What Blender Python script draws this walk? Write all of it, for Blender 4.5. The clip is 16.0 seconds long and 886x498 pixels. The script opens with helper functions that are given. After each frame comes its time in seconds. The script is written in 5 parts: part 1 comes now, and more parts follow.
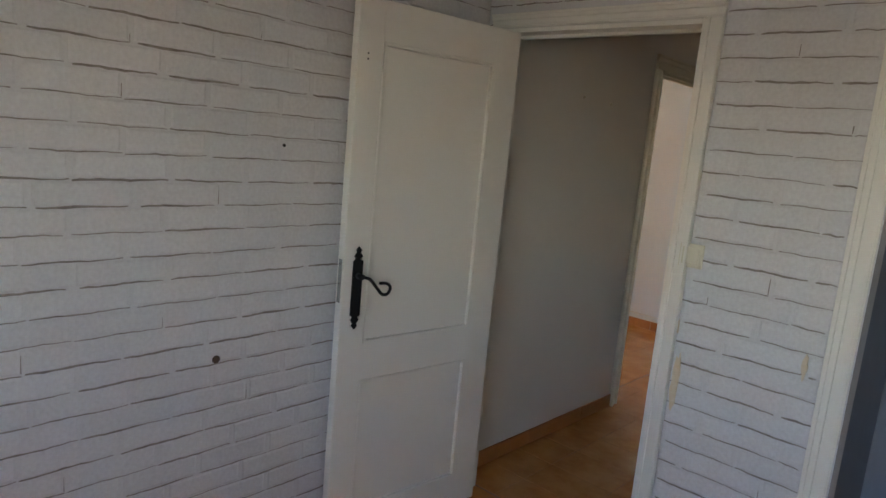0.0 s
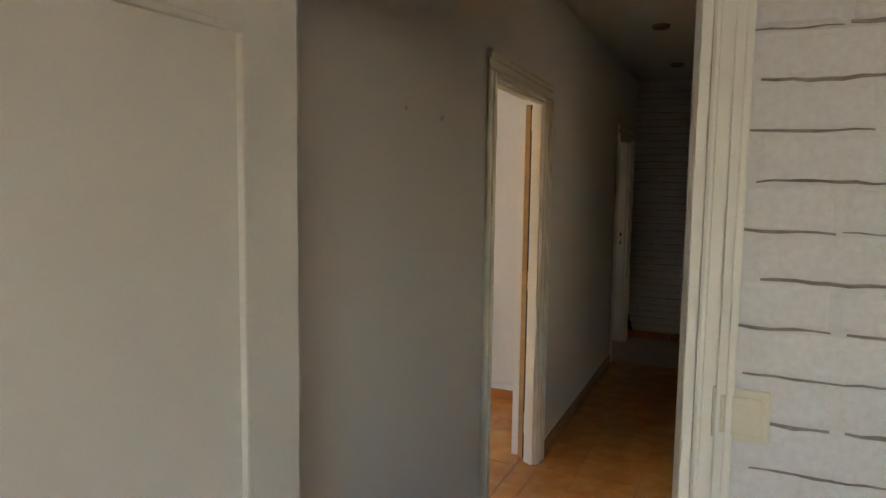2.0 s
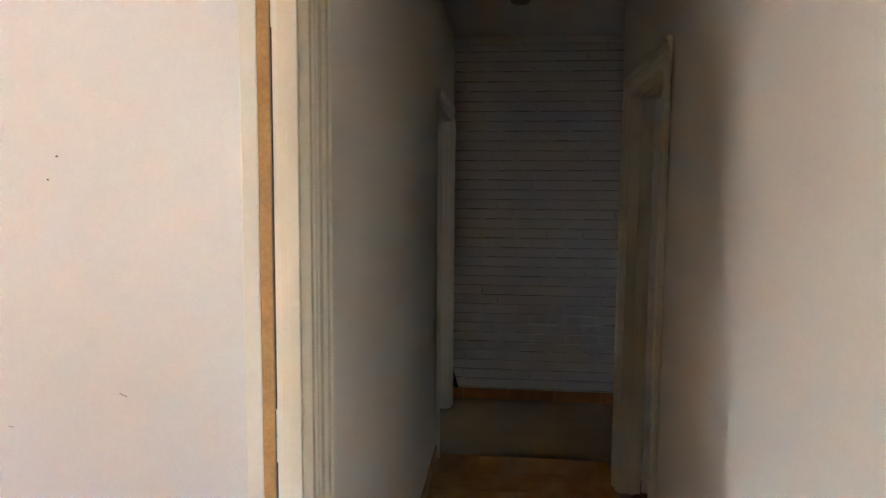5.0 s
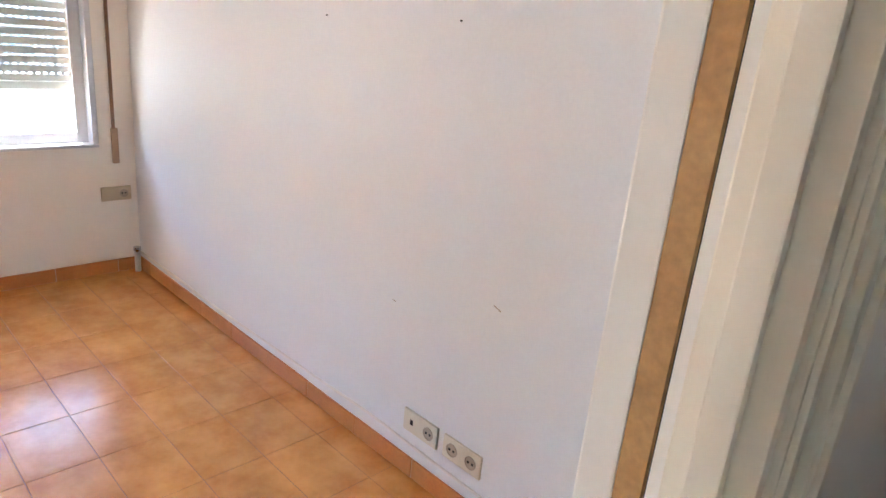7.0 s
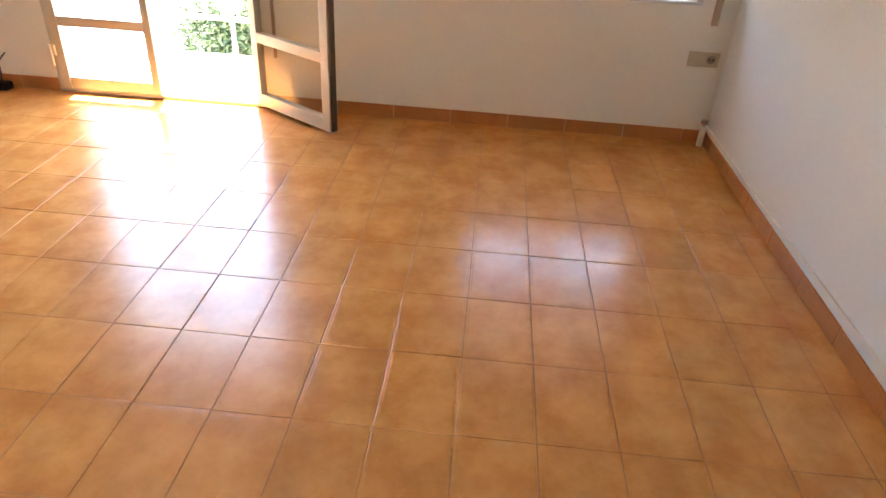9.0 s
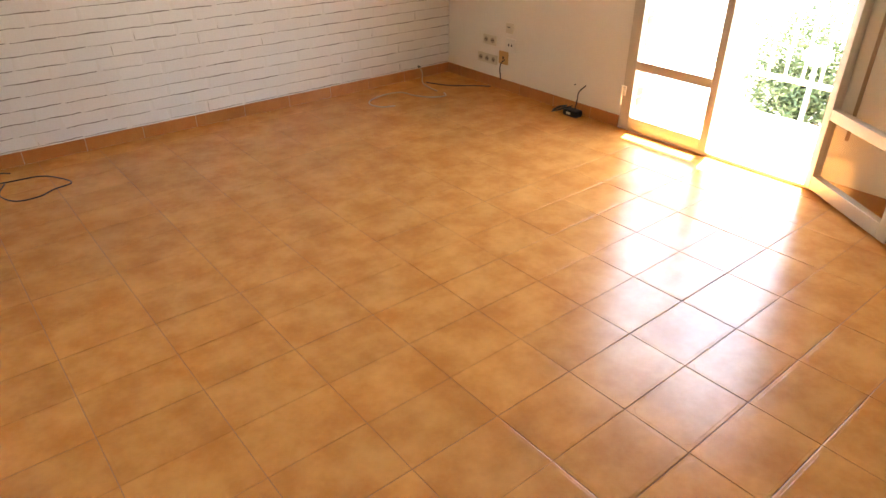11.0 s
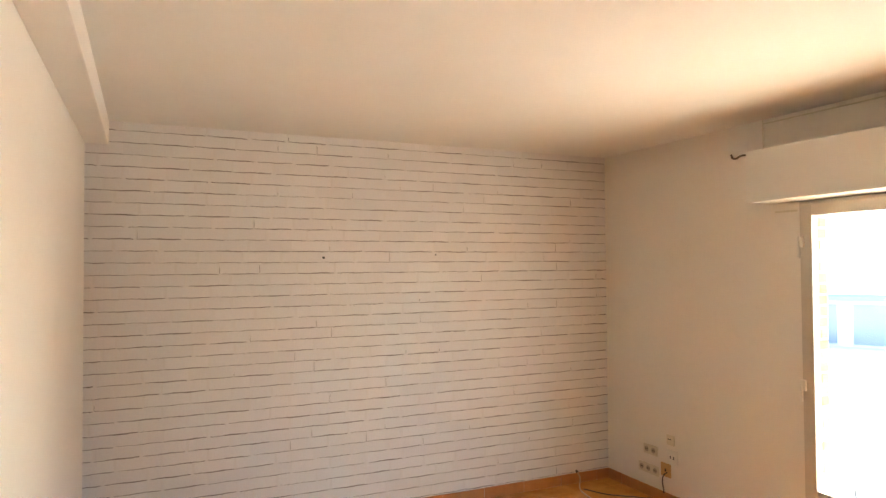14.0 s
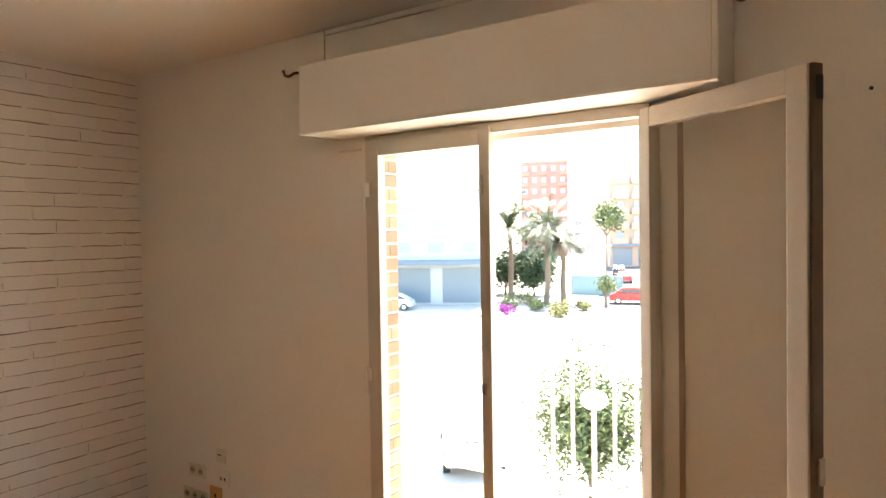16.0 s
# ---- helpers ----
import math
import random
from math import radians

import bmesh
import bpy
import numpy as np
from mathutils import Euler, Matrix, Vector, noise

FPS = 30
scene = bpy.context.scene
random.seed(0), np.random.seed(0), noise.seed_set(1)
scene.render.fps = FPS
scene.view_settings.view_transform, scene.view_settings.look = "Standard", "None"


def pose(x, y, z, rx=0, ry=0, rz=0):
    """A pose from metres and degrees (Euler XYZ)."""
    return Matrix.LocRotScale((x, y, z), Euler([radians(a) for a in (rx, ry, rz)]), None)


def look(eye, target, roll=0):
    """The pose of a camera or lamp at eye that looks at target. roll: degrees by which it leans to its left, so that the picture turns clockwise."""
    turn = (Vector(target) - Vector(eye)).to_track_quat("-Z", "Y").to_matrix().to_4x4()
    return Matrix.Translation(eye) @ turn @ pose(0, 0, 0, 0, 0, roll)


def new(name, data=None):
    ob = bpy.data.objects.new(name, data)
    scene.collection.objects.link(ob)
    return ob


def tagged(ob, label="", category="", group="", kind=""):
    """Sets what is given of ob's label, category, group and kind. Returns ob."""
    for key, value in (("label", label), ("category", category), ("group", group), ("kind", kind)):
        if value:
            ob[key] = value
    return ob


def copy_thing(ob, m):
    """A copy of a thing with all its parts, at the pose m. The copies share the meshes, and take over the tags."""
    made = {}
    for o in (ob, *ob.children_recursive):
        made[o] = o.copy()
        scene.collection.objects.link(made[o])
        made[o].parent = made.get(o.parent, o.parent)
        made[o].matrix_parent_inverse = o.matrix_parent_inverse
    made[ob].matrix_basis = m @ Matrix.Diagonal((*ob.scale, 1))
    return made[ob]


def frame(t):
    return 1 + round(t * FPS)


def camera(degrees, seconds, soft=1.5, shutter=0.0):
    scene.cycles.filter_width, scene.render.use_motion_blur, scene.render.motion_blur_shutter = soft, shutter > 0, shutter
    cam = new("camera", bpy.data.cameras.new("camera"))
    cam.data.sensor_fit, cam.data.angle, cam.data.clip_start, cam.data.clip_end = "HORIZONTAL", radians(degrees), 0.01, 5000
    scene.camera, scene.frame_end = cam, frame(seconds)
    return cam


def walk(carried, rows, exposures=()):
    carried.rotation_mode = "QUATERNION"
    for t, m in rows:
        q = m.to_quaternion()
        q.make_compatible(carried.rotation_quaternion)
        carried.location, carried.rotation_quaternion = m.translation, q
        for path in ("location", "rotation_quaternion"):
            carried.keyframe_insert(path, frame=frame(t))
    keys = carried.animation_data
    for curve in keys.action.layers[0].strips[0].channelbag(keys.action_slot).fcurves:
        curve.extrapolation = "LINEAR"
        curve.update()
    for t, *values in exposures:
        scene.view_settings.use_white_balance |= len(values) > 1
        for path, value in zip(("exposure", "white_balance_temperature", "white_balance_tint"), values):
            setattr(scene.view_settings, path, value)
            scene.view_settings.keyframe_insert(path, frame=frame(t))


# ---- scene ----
cam = camera(67.7, 16.0)
PATH = [
    (0, (1.793, -2.109, 1.524), (0.461, -0.654, 1.192), 5.3),
    (0.5, (1.644, -1.875, 1.541), (0.414, -0.323, 1.264), 5.0),
    (1, (1.417, -1.646, 1.545), (0.284, -0.014, 1.318), 2.6),
    (1.5, (1.17, -1.39, 1.551), (0.204, 0.35, 1.356), 1.7),
    (2, (0.938, -1.046, 1.551), (0.129, 0.772, 1.357), 0.8),
    (2.5, (0.716, -0.703, 1.541), (0.063, 1.177, 1.346), 0.6),
    (3, (0.574, -0.285, 1.519), (0.156, 1.661, 1.326), 0.7),
    (3.5, (0.486, 0.106, 1.528), (0.264, 2.085, 1.338), 0.8),
    (3.7, (0.456, 0.262, 1.526), (0.305, 2.247, 1.334), 0.7),
    (5.8, (0.322, 1.624, 1.545), (-0.058, 3.581, 1.383), -0.4),
    (6, (0.302, 1.723, 1.527), (-0.27, 3.633, 1.37), 0.8),
    (6.2, (0.284, 1.795, 1.519), (-0.489, 3.627, 1.297), 2.6),
    (6.5, (0.2, 1.858, 1.505), (-0.813, 3.55, 1.168), 4.4),
    (7, (0.081, 2.001, 1.528), (-1.243, 3.364, 0.904), 5.5),
    (7.5, (0.034, 2.051, 1.464), (-1.505, 3.077, 0.702), 7.2),
    (8, (-0.004, 2.195, 1.388), (-1.702, 2.791, 0.516), 5.9),
    (8.5, (-0.07, 2.18, 1.371), (-1.806, 2.415, 0.406), 3.8),
    (9, (-0.138, 2.156, 1.392), (-1.841, 2.063, 0.346), 3.6),
    (9.5, (-0.267, 2.119, 1.344), (-1.909, 1.675, 0.293), 3.7),
    (10, (-0.319, 2.074, 1.355), (-1.816, 1.294, 0.283), 3.6),
    (10.2, (-0.323, 2.048, 1.376), (-1.741, 1.146, 0.291), 3.0),
    (12.3, (-0.397, 2.128, 1.589), (-1.065, 0.361, 0.933), -0.0),
    (12.5, (-0.399, 2.14, 1.606), (-1.065, 0.337, 1.054), 0.0),
    (13, (-0.383, 2.195, 1.626), (-1.055, 0.329, 1.368), -0.2),
    (13.5, (-0.42, 2.25, 1.654), (-1.094, 0.367, 1.63), 0.2),
    (14, (-0.455, 2.162, 1.688), (-1.278, 0.34, 1.74), -0.4),
    (14.5, (-0.649, 1.985, 1.656), (-1.725, 0.3, 1.699), -0.8),
    (15, (-0.933, 1.833, 1.623), (-2.285, 0.36, 1.652), -1.1),
    (15.5, (-1.298, 1.689, 1.647), (-2.845, 0.421, 1.639), -1.2),
    (16, (-1.607, 1.491, 1.618), (-3.266, 0.375, 1.57), -0.9),
]
EXPOSURES = [(0, 4.0, 6800, 10), (1, 4.2, 7200, 10), (1.5, 4.25, 7400, 10), (2.5, 4.5, 7400, 10), (3.5, 5.1, 7200, 10), (5.8, 5.4, 5900, 10), (7, 5.15, 5700, 10), (7.5, 5.05, 5650, 10), (8, 4.9, 6050, 10),
             (9, 4.6, 6700, 10), (10, 4.4, 7300, 10), (12.5, 4.6, 8000, 10), (13.5, 4.4, 7800, 10), (14, 4.4, 7600, 10), (15, 4.05, 7500, 10), (15.5, 3.85, 7500, 10), (16, 3.6, 7500, 10)]
walk(cam, [(t, look(e, g, r)) for t, e, g, r in PATH], EXPOSURES)

# ---- world, sun, exposure ----
world = bpy.data.worlds.new("sky")
scene.world = world
world.use_nodes = True
_wn, _wl = world.node_tree.nodes, world.node_tree.links
sky = _wn.new("ShaderNodeTexSky")
sky.sky_type, sky.sun_disc = "NISHITA", False
SUN_ELEVATION, SUN_AZIMUTH = 66.0, 196.0
sky.sun_elevation, sky.sun_rotation = radians(SUN_ELEVATION), radians(90 - SUN_AZIMUTH)
_wl.new(sky.outputs[0], _wn["Background"].inputs[0])
_wn["Background"].inputs[1].default_value = 0.15
sun = new("sun", bpy.data.lights.new("sun", "SUN"))
sun.data.energy, sun.data.angle, sun.data.color = 4.2, radians(0.6), (1.0, 0.94, 0.86)
_az, _el = radians(SUN_AZIMUTH), radians(SUN_ELEVATION)
sun.matrix_world = look((0, 0, 30), (-math.cos(_az) * math.cos(_el), -math.sin(_az) * math.cos(_el), 30 - math.sin(_el)))


# ---- materials ----
def mat(name, colour, rough=0.6, metal=0.0, mottle=0.0, scale=3.0, grain=0.0, grain_scale=120.0, bump=0.0, second=None,
        piece=0.0, stain=0.0, stain_colour=(0.3, 0.22, 0.14), spec=0.5, detail=6.0, polish=(0.08, 0.1)):
    """A painted, plastered, fired or metal surface: colour clouds, fine grain, optional stains and relief."""
    m = bpy.data.materials.new(name)
    m.use_nodes = True
    nt = m.node_tree
    n, l = nt.nodes, nt.links
    b = n["Principled BSDF"]
    b.inputs["Roughness"].default_value, b.inputs["Metallic"].default_value = rough, metal
    b.inputs["Specular IOR Level"].default_value = spec
    co = n.new("ShaderNodeTexCoord")
    geo = n.new("ShaderNodeNewGeometry")
    place = geo.outputs["Position"]
    second = second or tuple(c * 0.8 for c in colour)
    big = n.new("ShaderNodeTexNoise")
    big.inputs["Scale"].default_value, big.inputs["Detail"].default_value, big.inputs["Roughness"].default_value = scale, detail, 0.6
    l.new(place, big.inputs["Vector"])
    fine = n.new("ShaderNodeTexNoise")
    fine.inputs["Scale"].default_value, fine.inputs["Detail"].default_value = grain_scale, 3
    l.new(place, fine.inputs["Vector"])
    ramp = n.new("ShaderNodeMapRange")
    ramp.interpolation_type = "SMOOTHSTEP"
    ramp.inputs["From Min"].default_value, ramp.inputs["From Max"].default_value = 0.22, 0.78
    ramp.inputs["To Max"].default_value = mottle
    l.new(big.outputs["Fac"], ramp.inputs["Value"])
    mix = n.new("ShaderNodeMix")
    mix.data_type = "RGBA"
    mix.inputs["A"].default_value, mix.inputs["B"].default_value = (*colour, 1), (*second, 1)
    l.new(ramp.outputs["Result"], mix.inputs["Factor"])
    out = mix.outputs["Result"]
    if grain:
        g = n.new("ShaderNodeMix")
        g.data_type, g.blend_type = "RGBA", "OVERLAY"
        g.inputs["Factor"].default_value = grain
        l.new(out, g.inputs["A"])
        l.new(fine.outputs["Fac"], g.inputs["B"])
        out = g.outputs["Result"]
    if stain:
        s = n.new("ShaderNodeTexNoise")
        s.inputs["Scale"].default_value, s.inputs["Detail"].default_value = scale * 2.3, 8
        l.new(place, s.inputs["Vector"])
        r = n.new("ShaderNodeMapRange")
        r.inputs["From Min"].default_value, r.inputs["From Max"].default_value = 0.62, 0.78
        r.inputs["To Max"].default_value = stain
        l.new(s.outputs["Fac"], r.inputs["Value"])
        g = n.new("ShaderNodeMix")
        g.data_type = "RGBA"
        g.inputs["B"].default_value = (*stain_colour, 1)
        l.new(r.outputs["Result"], g.inputs["Factor"])
        l.new(out, g.inputs["A"])
        out = g.outputs["Result"]
    if piece:
        info = n.new("ShaderNodeObjectInfo")
        isl = n.new("ShaderNodeMath")
        isl.operation = "ADD"
        l.new(info.outputs["Random"], isl.inputs[0])
        l.new(geo.outputs["Random Per Island"], isl.inputs[1])
        fr = n.new("ShaderNodeMath")
        fr.operation = "FRACT"
        l.new(isl.outputs[0], fr.inputs[0])
        v = n.new("ShaderNodeMapRange")
        v.inputs["To Min"].default_value, v.inputs["To Max"].default_value = 1 - piece, 1 + piece
        l.new(fr.outputs[0], v.inputs["Value"])
        hsv = n.new("ShaderNodeHueSaturation")
        l.new(v.outputs["Result"], hsv.inputs["Value"])
        l.new(out, hsv.inputs["Color"])
        out = hsv.outputs["Color"]
    l.new(out, b.inputs["Base Color"])
    rr = n.new("ShaderNodeMapRange")
    rr.inputs["To Min"].default_value, rr.inputs["To Max"].default_value = max(0.03, rough - polish[0]), min(1.0, rough + polish[1])
    l.new(big.outputs["Fac"], rr.inputs["Value"])
    l.new(rr.outputs["Result"], b.inputs["Roughness"])
    if bump:
        add = n.new("ShaderNodeMath")
        add.operation = "MULTIPLY_ADD"
        add.inputs[1].default_value = 0.5
        l.new(fine.outputs["Fac"], add.inputs[0])
        l.new(big.outputs["Fac"], add.inputs[2])
        bm_ = n.new("ShaderNodeBump")
        bm_.inputs["Strength"].default_value, bm_.inputs["Distance"].default_value = bump, 0.004
        l.new(add.outputs[0], bm_.inputs["Height"])
        l.new(bm_.outputs["Normal"], b.inputs["Normal"])
    return m


def glass_mat(name, tint=(0.95, 0.98, 0.97), rough=0.0):
    m = bpy.data.materials.new(name)
    m.use_nodes = True
    n, l = m.node_tree.nodes, m.node_tree.links
    n.remove(n["Principled BSDF"])
    tr, gl, fr, mx = n.new("ShaderNodeBsdfTransparent"), n.new("ShaderNodeBsdfGlossy"), n.new("ShaderNodeMapRange"), n.new("ShaderNodeMixShader")
    tr.inputs[0].default_value = (*tint, 1)
    gl.inputs["Roughness"].default_value = rough
    lw, pw = n.new("ShaderNodeLayerWeight"), n.new("ShaderNodeMath")
    pw.operation, pw.inputs[1].default_value = "POWER", 4.0
    fr.inputs["To Min"].default_value, fr.inputs["To Max"].default_value = 0.025, 0.6
    l.new(lw.outputs["Facing"], pw.inputs[0])
    l.new(pw.outputs[0], fr.inputs["Value"])
    l.new(fr.outputs[0], mx.inputs[0])
    l.new(tr.outputs[0], mx.inputs[1])
    l.new(gl.outputs[0], mx.inputs[2])
    l.new(mx.outputs[0], n["Material Output"].inputs[0])
    return m


M_PLASTER = mat("cream_plaster", (0.84, 0.79, 0.715), 0.75, mottle=0.35, scale=1.2, second=(0.78, 0.725, 0.645), grain=0.12, bump=0.12, stain=0.05)
M_WHITE = mat("white_plaster", (0.75, 0.75, 0.745), 0.75, mottle=0.3, scale=1.1, second=(0.71, 0.705, 0.695), grain=0.1, bump=0.12, stain=0.04)
M_CEIL = mat("ceiling_paint", (0.82, 0.785, 0.73), 0.85, mottle=0.3, scale=0.9, grain=0.1, bump=0.1)
M_BRICKPAPER = mat("white_brick_relief", (0.78, 0.75, 0.735), 0.7, mottle=0.3, scale=9, second=(0.71, 0.68, 0.665), grain=0.22, grain_scale=90, bump=0.25, piece=0.025)
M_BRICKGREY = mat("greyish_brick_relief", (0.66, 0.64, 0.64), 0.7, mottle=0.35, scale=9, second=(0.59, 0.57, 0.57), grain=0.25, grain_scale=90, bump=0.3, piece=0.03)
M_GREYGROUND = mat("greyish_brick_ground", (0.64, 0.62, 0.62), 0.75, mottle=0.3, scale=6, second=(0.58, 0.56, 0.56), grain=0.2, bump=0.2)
M_BRICKWALL = mat("white_brick_ground", (0.78, 0.745, 0.72), 0.75, mottle=0.3, scale=6, grain=0.2, bump=0.2)
# joint grey, with the shade under each brick put into the colour
M_JOINT_SHADE = mat("grey_joint_and_shade", (0.19, 0.155, 0.135), 0.85, mottle=0.8, scale=18, second=(0.42, 0.37, 0.34), grain=0.2)
M_DOOR = mat("white_door_paint", (0.80, 0.765, 0.70), 0.42, mottle=0.35, scale=2.2, second=(0.75, 0.71, 0.63), grain=0.06, bump=0.05, stain=0.08, stain_colour=(0.55, 0.45, 0.33))
M_TRIM = mat("cream_trim_paint", (0.84, 0.765, 0.63), 0.42, mottle=0.4, scale=4, second=(0.78, 0.69, 0.54), grain=0.06, bump=0.06, stain=0.12, stain_colour=(0.5, 0.36, 0.22))
M_WOOD = mat("bare_pine", (0.50, 0.29, 0.11), 0.55, mottle=0.8, scale=14, second=(0.36, 0.19, 0.07), grain=0.3)
M_TILE = mat("terracotta_tile", (0.69, 0.335, 0.10), 0.235, mottle=1.0, scale=6.0, detail=4.0, second=(0.51, 0.195, 0.044), grain=0.06, grain_scale=40, bump=0.02, piece=0.05, spec=0.45, polish=(0.03, 0.025))
M_GROUT = mat("brown_grout", (0.36, 0.19, 0.09), 0.9, mottle=0.5, scale=20, grain=0.3)
M_SKIRT = mat("terracotta_skirting", (0.53, 0.215, 0.06), 0.32, mottle=0.7, scale=9, second=(0.43, 0.15, 0.038), grain=0.15, bump=0.04, piece=0.05)
M_SKIRTGROUT = mat("pale_skirting_grout", (0.62, 0.52, 0.42), 0.9, mottle=0.3, scale=20)
M_IRON = mat("black_iron", (0.012, 0.012, 0.013), 0.5, metal=0.4, mottle=0.5, scale=30, grain=0.2, bump=0.3)
M_ALU = mat("grey_aluminium", (0.60, 0.545, 0.465), 0.42, metal=0.2, mottle=0.4, scale=5, second=(0.52, 0.46, 0.38), grain=0.08, bump=0.04)
M_ALUDARK = mat("dark_bronze_edge", (0.13, 0.085, 0.045), 0.5, metal=0.4, mottle=0.5, scale=6)
M_PLASTIC = mat("ivory_plastic", (0.70, 0.64, 0.50), 0.4, mottle=0.3, scale=9, grain=0.05)
M_WHITEPLASTIC = mat("white_plastic", (0.80, 0.77, 0.70), 0.4, mottle=0.2, scale=9)
M_TANPLASTIC = mat("tan_plastic", (0.60, 0.36, 0.14), 0.45, mottle=0.3, scale=9)
M_DARK = mat("near_black", (0.015, 0.013, 0.012), 0.8)
M_BLACKPLASTIC = mat("black_plastic", (0.015, 0.015, 0.016), 0.35)
M_WHITECABLE = mat("pale_cable", (0.48, 0.36, 0.21), 0.5)
M_BATH = mat("dark_bath_tile", (0.14, 0.145, 0.13), 0.35, mottle=0.4, scale=3)
M_WELL = mat("brown_socket_well", (0.42, 0.35, 0.26), 0.45, mottle=0.3, scale=20)
M_STRAP = mat("brown_strap", (0.22, 0.13, 0.085), 0.8, mottle=0.4, scale=30)
M_STEEL = mat("chrome", (0.55, 0.55, 0.55), 0.2, metal=1.0)
M_GLASS = glass_mat("window_glass")
M_FROST = glass_mat("dusty_glass", (0.98, 0.97, 0.95), 0.1)


# ---- helpers for building ----
def box(bm, x0, x1, y0, y1, z0, z1, bevel=0.0):
    """Adds a box, with bevelled edges if bevel is given."""
    r = bmesh.ops.create_cube(bm, size=1.0, matrix=Matrix.LocRotScale(((x0 + x1) / 2, (y0 + y1) / 2, (z0 + z1) / 2), None, (x1 - x0, y1 - y0, z1 - z0)))
    if bevel:
        edges = {e for v in r["verts"] for e in v.link_edges}
        bmesh.ops.bevel(bm, geom=list(edges), offset=bevel, segments=2, affect="EDGES", profile=0.6)
    return bm


def tube(bm, points, radius, sides=8):
    """Adds a round tube along points."""
    pts = [Vector(p) for p in points]
    rings = []
    for i, p in enumerate(pts):
        d = (pts[min(i + 1, len(pts) - 1)] - pts[max(i - 1, 0)]).normalized()
        a = d.cross(Vector((0.13, 0.27, 0.95)))
        a = a.normalized() if a.length > 1e-3 else d.orthogonal().normalized()
        b = d.cross(a)
        rad = radius[i] if isinstance(radius, (list, tuple)) else radius
        rings.append([bm.verts.new(p + rad * (math.cos(k * 2 * math.pi / sides) * a + math.sin(k * 2 * math.pi / sides) * b)) for k in range(sides)])
    for r0, r1 in zip(rings, rings[1:]):
        for k in range(sides):
            bm.faces.new((r0[k], r0[(k + 1) % sides], r1[(k + 1) % sides], r1[k]))
    bm.faces.new(rings[0][::-1])
    bm.faces.new(rings[-1])
    return bm


def smooth_line(points, steps=6):
    """Catmull-Rom points through the given ones."""
    p = [Vector(q) for q in points]
    p = [2 * p[0] - p[1], *p, 2 * p[-1] - p[-2]]
    out = []
    for a, b, c, d in zip(p, p[1:], p[2:], p[3:]):
        for k in range(steps):
            t = k / steps
            out.append(0.5 * (2 * b + (c - a) * t + (2 * a - 5 * b + 4 * c - d) * t * t + (3 * b - a - 3 * c + d) * t ** 3))
    return out + [p[-2]]


def mesh_of(bm, name, material, smooth=False):
    bmesh.ops.recalc_face_normals(bm, faces=bm.faces[:])
    me = bpy.data.meshes.new(name)
    bm.to_mesh(me)
    bm.free()
    for m in material if isinstance(material, (list, tuple)) else [material]:
        me.materials.append(m)
    if smooth:
        me.shade_smooth()
    return me


def part(name, bm, material, parent, label="", at=None, smooth=False):
    """Links a bmesh as one mesh object under a thing or a part."""
    ob = new(name, mesh_of(bm, name, material, smooth))
    ob.parent = parent
    if at is not None:
        ob.matrix_basis = at
    return tagged(ob, label)


def thing(name, label, category, at=None, group="", kind=""):
    ob = new(name)
    ob.empty_display_size = 0.1
    if at is not None:
        ob.matrix_basis = at
    return tagged(ob, label, category, group, kind)


def solid(name, boxes, material, label="", category="", kind="structure", bevel=0.0):
    """A piece of the setting made of boxes, in one mesh."""
    bm = bmesh.new()
    for b in boxes:
        box(bm, *b, bevel=bevel)
    return tagged(new(name, mesh_of(bm, name, material)), label, category, "", kind)


# ---- large structure ----
H = 2.55          # living room ceiling
HC = 2.60         # corridor ceiling
XL = -0.125        # living room face of the corridor wall
XW = -3.83        # living room face of the window wall
YB, YR = -2.134, 3.413
TOP = 2.76
D0, D1, DH = 1.56, 2.435, 2.01      # living room door opening
E0, E1 = 4.88, 5.68      # opening at the corridor's far end
wall_west = solid("wall_corridor_west", [(XL, -0.06, -3.7, 0.05, 0, TOP), (XL, 0, 0.05, D0, 0, TOP), (XL, 0, D0, D1, DH, TOP),
    (-0.075, 0, D1, E0, 0, TOP), (-0.075, 0, E0, E1, DH, TOP), (-0.075, 0, E1, 6.1, 0, TOP)], M_PLASTER, "cream plastered corridor wall with door openings", "wall")
def slant(ob):
    """The corridor's west wall steps and leans away a little beyond the living room door, and its room face leans in to the south."""
    for v in ob.data.vertices:
        if v.co.y > 2.3:
            v.co.x -= 0.022 + 0.008 * (v.co.y - 2.5)
        elif v.co.y < -3.0 and v.co.x < -0.1:
            v.co.x -= 0.02
slant(wall_west)
B0, B1, BH = 0.082, 0.893, 1.966     # bedroom door opening
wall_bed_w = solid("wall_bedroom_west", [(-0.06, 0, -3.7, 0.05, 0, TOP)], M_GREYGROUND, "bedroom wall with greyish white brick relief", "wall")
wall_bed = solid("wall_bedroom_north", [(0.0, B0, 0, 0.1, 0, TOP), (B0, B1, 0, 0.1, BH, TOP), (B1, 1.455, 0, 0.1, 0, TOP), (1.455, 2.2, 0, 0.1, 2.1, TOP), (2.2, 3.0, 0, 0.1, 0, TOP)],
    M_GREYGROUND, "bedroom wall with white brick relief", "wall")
wall_bed_e = solid("wall_bedroom_east", [(2.9, 3.0, -3.7, 0, 0, TOP)], M_PLASTER, "plain plastered bedroom wall", "wall")
